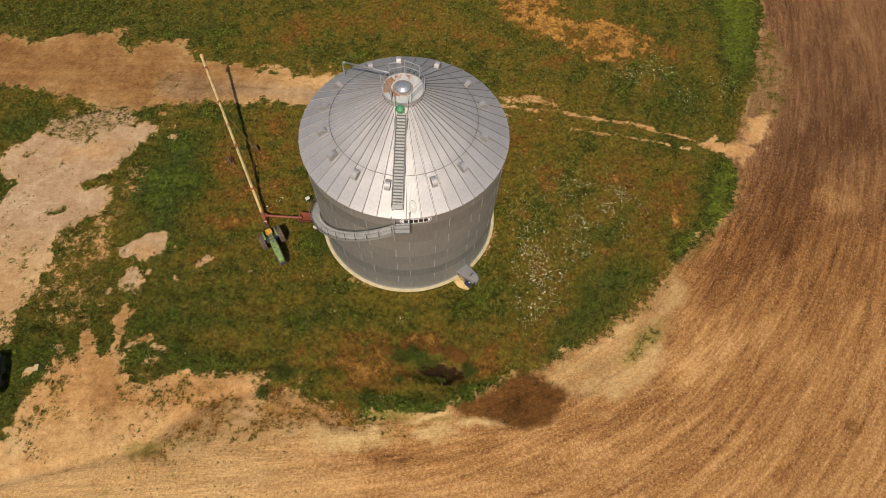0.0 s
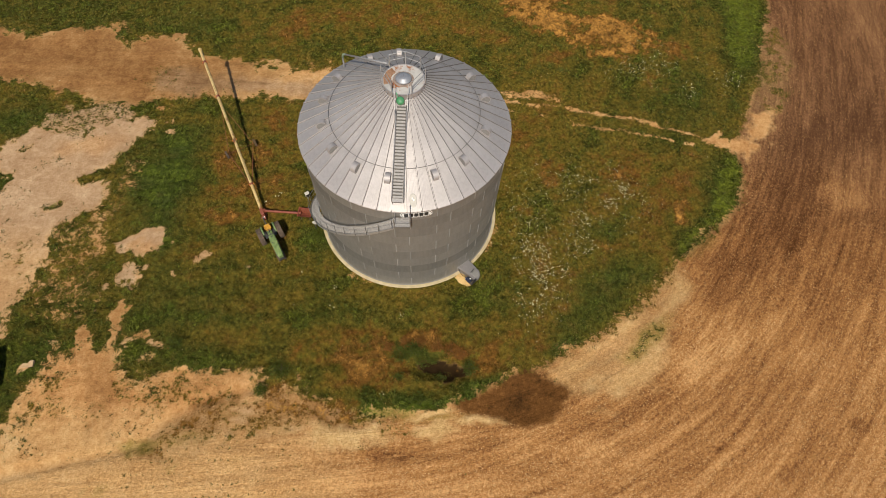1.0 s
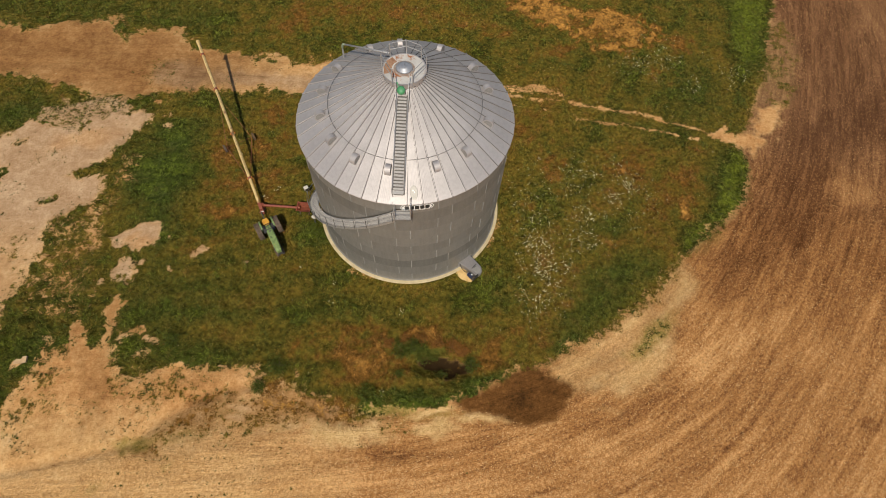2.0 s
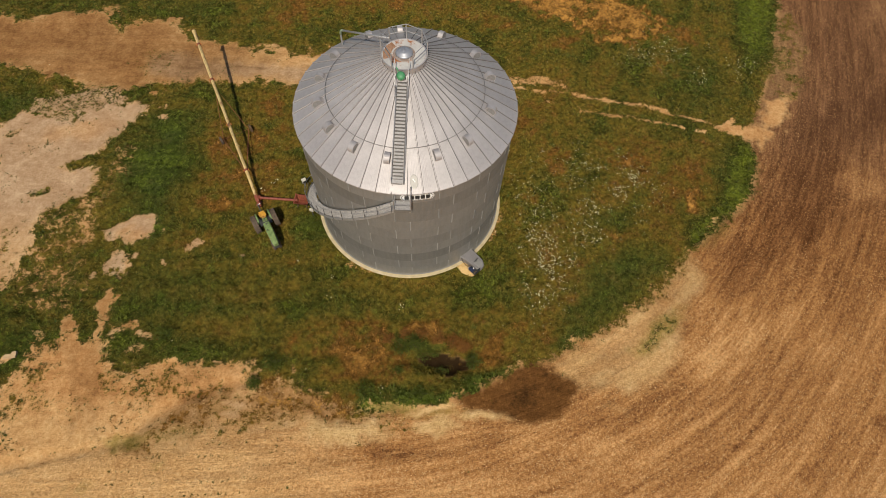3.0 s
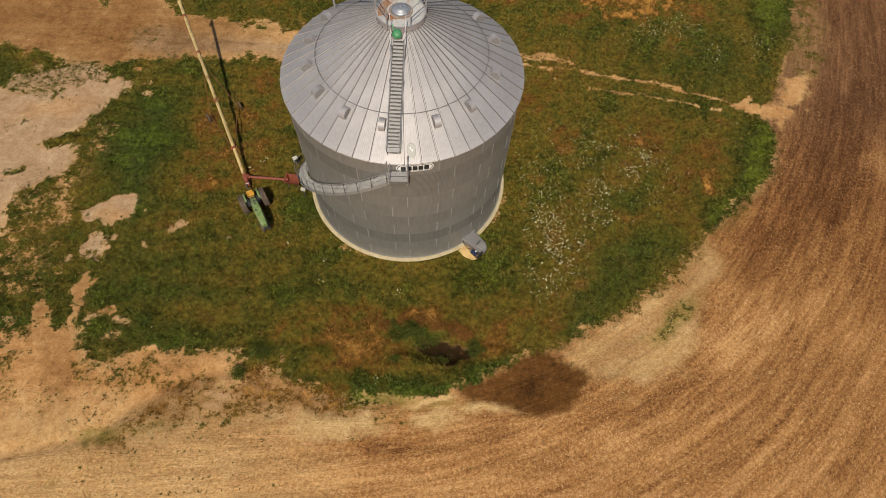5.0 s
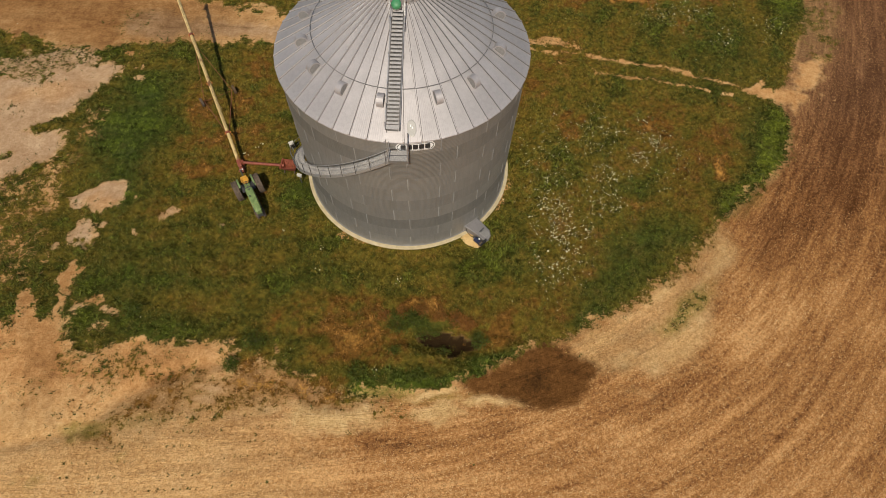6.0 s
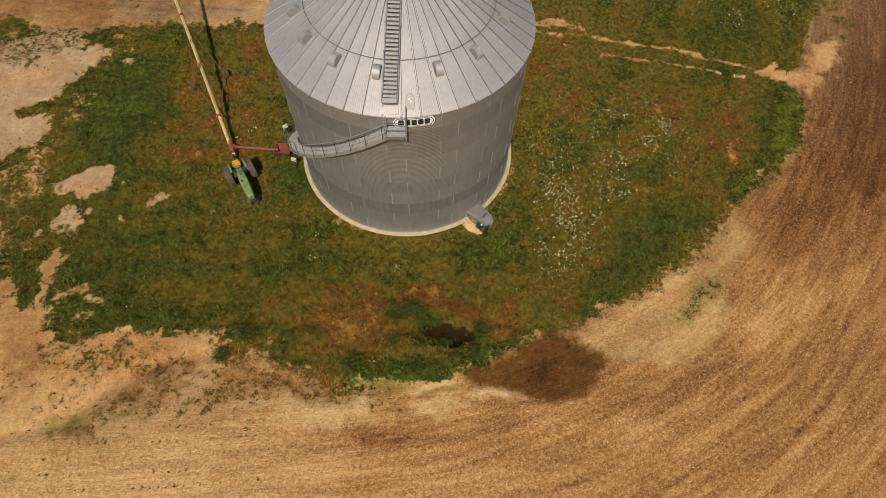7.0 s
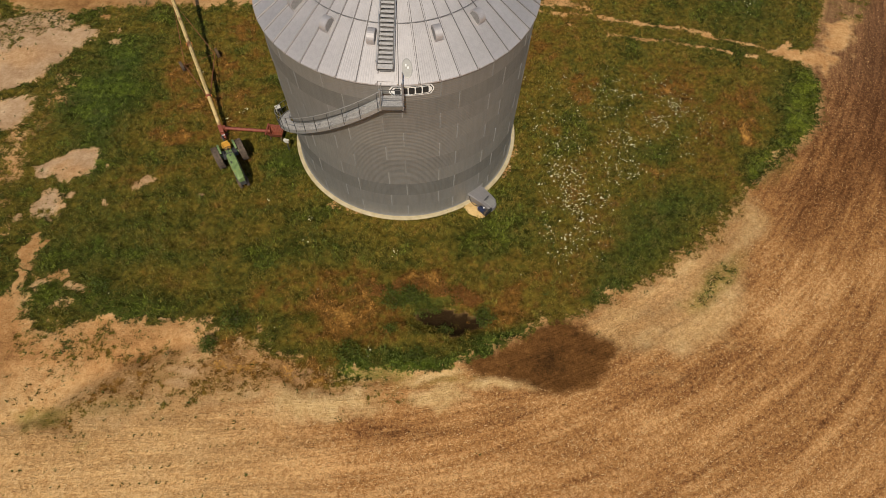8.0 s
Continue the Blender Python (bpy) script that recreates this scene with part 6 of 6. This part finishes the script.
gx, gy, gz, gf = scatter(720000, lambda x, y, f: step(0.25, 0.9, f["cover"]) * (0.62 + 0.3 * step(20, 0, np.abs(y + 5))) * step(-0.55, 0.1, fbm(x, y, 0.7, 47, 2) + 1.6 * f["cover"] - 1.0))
tone = np.clip(gf["dry"] + 0.22 * fbm(gx, gy, 0.55, 73, 3) + RNG.normal(0, 0.08, len(gx)), 0, 1)
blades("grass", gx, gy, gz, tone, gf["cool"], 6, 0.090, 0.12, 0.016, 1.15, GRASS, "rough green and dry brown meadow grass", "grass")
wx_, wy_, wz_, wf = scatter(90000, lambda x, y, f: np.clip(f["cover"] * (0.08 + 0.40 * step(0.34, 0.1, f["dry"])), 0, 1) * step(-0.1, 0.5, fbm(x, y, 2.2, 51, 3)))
blades("weeds", wx_, wy_, wz_, np.clip(wf["dry"] * 0.8 + RNG.normal(0, 0.08, len(wx_)), 0, 1), wf["cool"], 9, 0.13, 0.13, 0.030, 1.2, WEED, "dark green leafy weeds in the meadow", "weeds")
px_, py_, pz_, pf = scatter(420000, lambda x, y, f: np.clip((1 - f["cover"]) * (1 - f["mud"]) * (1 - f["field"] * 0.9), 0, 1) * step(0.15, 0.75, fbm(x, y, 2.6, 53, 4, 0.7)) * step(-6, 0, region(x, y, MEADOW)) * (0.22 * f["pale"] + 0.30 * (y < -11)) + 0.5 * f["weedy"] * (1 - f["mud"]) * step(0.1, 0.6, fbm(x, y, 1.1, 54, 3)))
blades("sprouts", px_, py_, pz_, np.clip(0.50 + RNG.normal(0, 0.14, len(px_)), 0, 1), np.zeros(len(px_)), 6, 0.08, 0.09, 0.026, 1.3, WEED, "small dull green weeds in bare sand", "weeds")


def seedlings():
    """Young plants in straight rows on the corner of the field."""
    x, y = RNG.uniform(-21, -1, 26000), RNG.uniform(-26, -18, 26000)
    d, s, _ = segments_distance(x, y, ROW_LINE, False)
    keep = (np.abs(d / 0.76 - np.round(d / 0.76)) < 0.05) & (np.abs(s / 0.42 - np.round(s / 0.42)) < 0.16) & (RNG.random(len(x)) < 0.75 * step(-4, -8, x) * step(-18.5, -16, x)) & (y < -19.2)
    x, y = x[keep], y[keep]
    return blades("seedlings", x, y, ground_at(x, y)[1], np.full(len(x), 0.45), np.zeros(len(x)), 6, 0.06, 0.035, 0.020, 1.2, WEED, "rows of small seedlings in tan soil", "seedlings")


seedlings()
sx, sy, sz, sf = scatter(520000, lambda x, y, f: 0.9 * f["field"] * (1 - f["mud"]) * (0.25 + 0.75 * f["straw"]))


def straw_bits(x, y, z, f):
    n = len(x)
    e = 0.4
    d0 = segments_distance(x, y, ROW_LINE, False)[0]
    dx, dy = segments_distance(x + e, y, ROW_LINE, False)[0] - d0, segments_distance(x, y + e, ROW_LINE, False)[0] - d0
    turn = np.arctan2(dx, -dy) + RNG.normal(0, 0.7, n)
    l, w, up = RNG.uniform(0.04, 0.12, n), RNG.uniform(0.010, 0.022, n), RNG.uniform(0.01, 0.06, n)
    c, s = np.cos(turn), np.sin(turn)
    v = np.empty((n, 3, 3))
    v[:, 0] = np.stack([x - l * c - w * s, y - l * s + w * c, z + 0.012], 1)
    v[:, 1] = np.stack([x - l * c + w * s, y - l * s - w * c, z + 0.012], 1)
    v[:, 2] = np.stack([x + l * c, y + l * s, z + 0.012 + up], 1)
    data = numpy_mesh("straw", v.reshape(-1, 3), np.arange(n * 3).reshape(-1, 3))
    attribute(data, "dry", np.repeat(np.clip(f["straw"] + RNG.normal(0, 0.2, n), 0, 1), 3))
    return tagged(link_mesh("straw", data, STRAW), "bleached straw and stubble lying on the field", "straw", kind="stuff")


straw_bits(sx, sy, sz, sf)


def wildflowers():
    """White flower heads on stems, thick in one stretch of the meadow."""
    def chance(x, y, f):
        main = 0.17 * step(-2.0, 1.5, region(x, y, FLOWERS)) * (0.25 + step(-0.1, 0.8, fbm(x, y, 1.6, 61, 3)))
        for cx, cy, rx, ry, much in ((10.9, -3.8, 1.5, 1.5, 0.8), (11.9, -5.9, 1.7, 1.5, 0.8), (10.6, -8.0, 1.2, 1.4, 0.5), (19.4, 4.1, 1.2, 1.4, 0.9), (18.1, 2.1, 0.8, 0.7, 0.9), (15.5, -0.2, 1.4, 0.9, 0.9), (14.3, -1.7, 1.1, 1.2, 0.6),
                                     (14.5, 4.1, 2.2, 1.8, 0.35), (21.0, 2.5, 0.6, 0.5, 0.7), (15.1, -2.4, 1.4, 0.9, 0.5), (11.0, -0.4, 1.2, 1.0, 0.35), (9.6, 1.4, 0.8, 1.0, 0.3)):
            main = np.maximum(main, 0.8 * much * step(-0.2, 0.9, blob(x, y, cx, cy, 1.2 * rx, 1.2 * ry) + 0.5 * fbm(x, y, 0.9, 62, 3)))
        upper = 0.30 * step(0.0, 0.5, blob(x, y, 26, 19, 10, 6, 10)) * step(0.1, 0.7, fbm(x, y, 2.0, 63, 3))
        few = 0.006 * step(0.2, 0.8, fbm(x, y, 1.6, 65, 3))
        spots = np.zeros_like(x)
        for cx, cy, r in ((0.3, -10.1, 0.35), (-5.2, -8.2, 0.35), (-8.2, -6.8, 0.25), (-0.5, -16.4, 0.3), (-11.6, 0.4, 0.35), (-12.5, -0.4, 0.3)):
            spots = np.maximum(spots, step(0, 0.3, blob(x, y, cx, cy, r, r)))
        return np.clip((0.62 * main + 0.5 * upper + 0.7 * few + 0.5 * spots) * f["cover"], 0, 1)

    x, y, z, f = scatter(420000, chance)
    n, k = len(x), 6
    r, h = RNG.uniform(0.028, 0.060, n) * RNG.uniform(0.65, 1.05, n), RNG.uniform(0.16, 0.34, n)
    a = np.linspace(0, 2 * np.pi, k, endpoint=False)
    tilt = RNG.uniform(-0.5, 0.5, (n, 2))
    px, py = x[:, None] + r[:, None] * np.cos(a), y[:, None] + r[:, None] * np.sin(a)
    pz = z[:, None] + h[:, None] + tilt[:, :1] * r[:, None] * np.cos(a) + tilt[:, 1:] * r[:, None] * np.sin(a)
    data = numpy_mesh("wildflowers", np.stack([px, py, pz], 2).reshape(-1, 3), np.arange(n * k).reshape(n, k))
    return tagged(link_mesh("wildflowers", data, PETAL), "small white wildflower heads among the grass", "flowers", kind="stuff")


wildflowers()


def shrub(x, y, size, dry, label, seed):
    """A low bush: forked stems and many small leaves."""
    rng = np.random.default_rng(seed)
    z = -0.7 if math.hypot(x - HOLLOW[0], (y - HOLLOW[1]) * 2) < 2.0 else -0.05
    s = thing("shrub", label, "shrub", pose(x, y, z), group="shrubs by the meadow's edge")
    bm, tips = bmesh.new(), []
    for k in range(9):
        a, out = 2 * math.pi * k / 9 + rng.uniform(-0.3, 0.3), rng.uniform(0.25, 0.8) * size
        end = Vector((out * math.cos(a), out * math.sin(a), size * rng.uniform(0.30, 0.75)))
        rod(bm, (0, 0, 0), end * 0.55, 0.02 * size, 5, 0.012 * size)
        rod(bm, end * 0.55, end, 0.012 * size, 5, 0.004 * size)
        tips += [end, end * 0.7, end * 0.85]
    part("stems", bm, BARK, s)
    n = 760
    centre = np.array([tuple(tips[i]) for i in rng.integers(0, len(tips), n)]) + rng.normal(0, 1, (n, 3)) * np.array([0.24, 0.22, 0.10]) * size
    centre[:, 2] = np.maximum(centre[:, 2], 0.04)
    u, w = rng.normal(0, 1, (n, 3)), rng.normal(0, 1, (n, 3))
    u /= np.linalg.norm(u, axis=1)[:, None]
    w -= (w * u).sum(1)[:, None] * u
    w /= np.linalg.norm(w, axis=1)[:, None]
    l = rng.uniform(0.03, 0.085, (n, 1)) * (0.6 + 0.4 * size)
    v = np.stack([centre - u * l, centre + w * l * 0.5, centre + u * l, centre - w * l * 0.5], 1)
    data = numpy_mesh("leaves", v.reshape(-1, 3), np.arange(n * 4).reshape(n, 4))
    attribute(data, "dry", np.repeat(np.clip(rng.normal(dry, 0.16, n), 0, 1), 4))
    link_mesh("leaves", data, WEED, s)
    return s


for i, (x, y, size, dry, words) in enumerate((
        (0.6, -13.3, 0.75, 0.12, "dark green bush at the rim of the hollow"), (1.5, -13.0, 0.9, 0.15, "dark green bush at the rim of the hollow"), (2.3, -13.2, 0.8, 0.2, "dark green bush at the rim of the hollow"),
        (3.1, -13.1, 0.6, 0.18, "dark green bush at the rim of the hollow"), (3.7, -14.7, 0.6, 0.3, "green bush at the foot of the hollow"), (5.9, -13.9, 0.7, 0.2, "green bush beside the hollow"), (0.6, -15.0, 0.5, 0.1, "pale green bush beside the hollow"),
        (3.3, -12.3, 0.6, 0.85, "rust-brown dead weeds above the hollow"), (4.4, -12.6, 0.7, 0.9, "rust-brown dead weeds above the hollow"), (5.2, -12.9, 0.55, 0.95, "rust-brown dead weeds above the hollow"), (-0.4, -12.7, 0.6, 0.9, "rust-brown dead weeds above the hollow"), (0.8, -12.3, 0.55, 0.9, "rust-brown dead weeds above the hollow"), (2.1, -12.1, 0.6, 0.85, "rust-brown dead weeds above the hollow"),
        (-7.45, -3.5, 0.55, 0.02, "bright green bush against the bin's foot"), (-7.9, -3.0, 0.4, 0.05, "bright green bush against the bin's foot"),
        (-1.6, -16.4, 0.8, 0.05, "bright green bush at the meadow's edge"), (2.2, -16.4, 0.7, 0.05, "bright green bush at the meadow's edge"), (-9.3, -16.6, 0.6, 0.1, "small green bush in bare sand"),
        (-8.2, -15.0, 0.9, 0.12, "dark green bush at the meadow's edge"), (-16.5, -13.6, 0.7, 0.1, "dark green bush at the meadow's edge"), (-30.6, -15.2, 1.2, 0.05, "dark green bush beside the sand"))):
    shrub(x, y, size, dry, words, 100 + i)
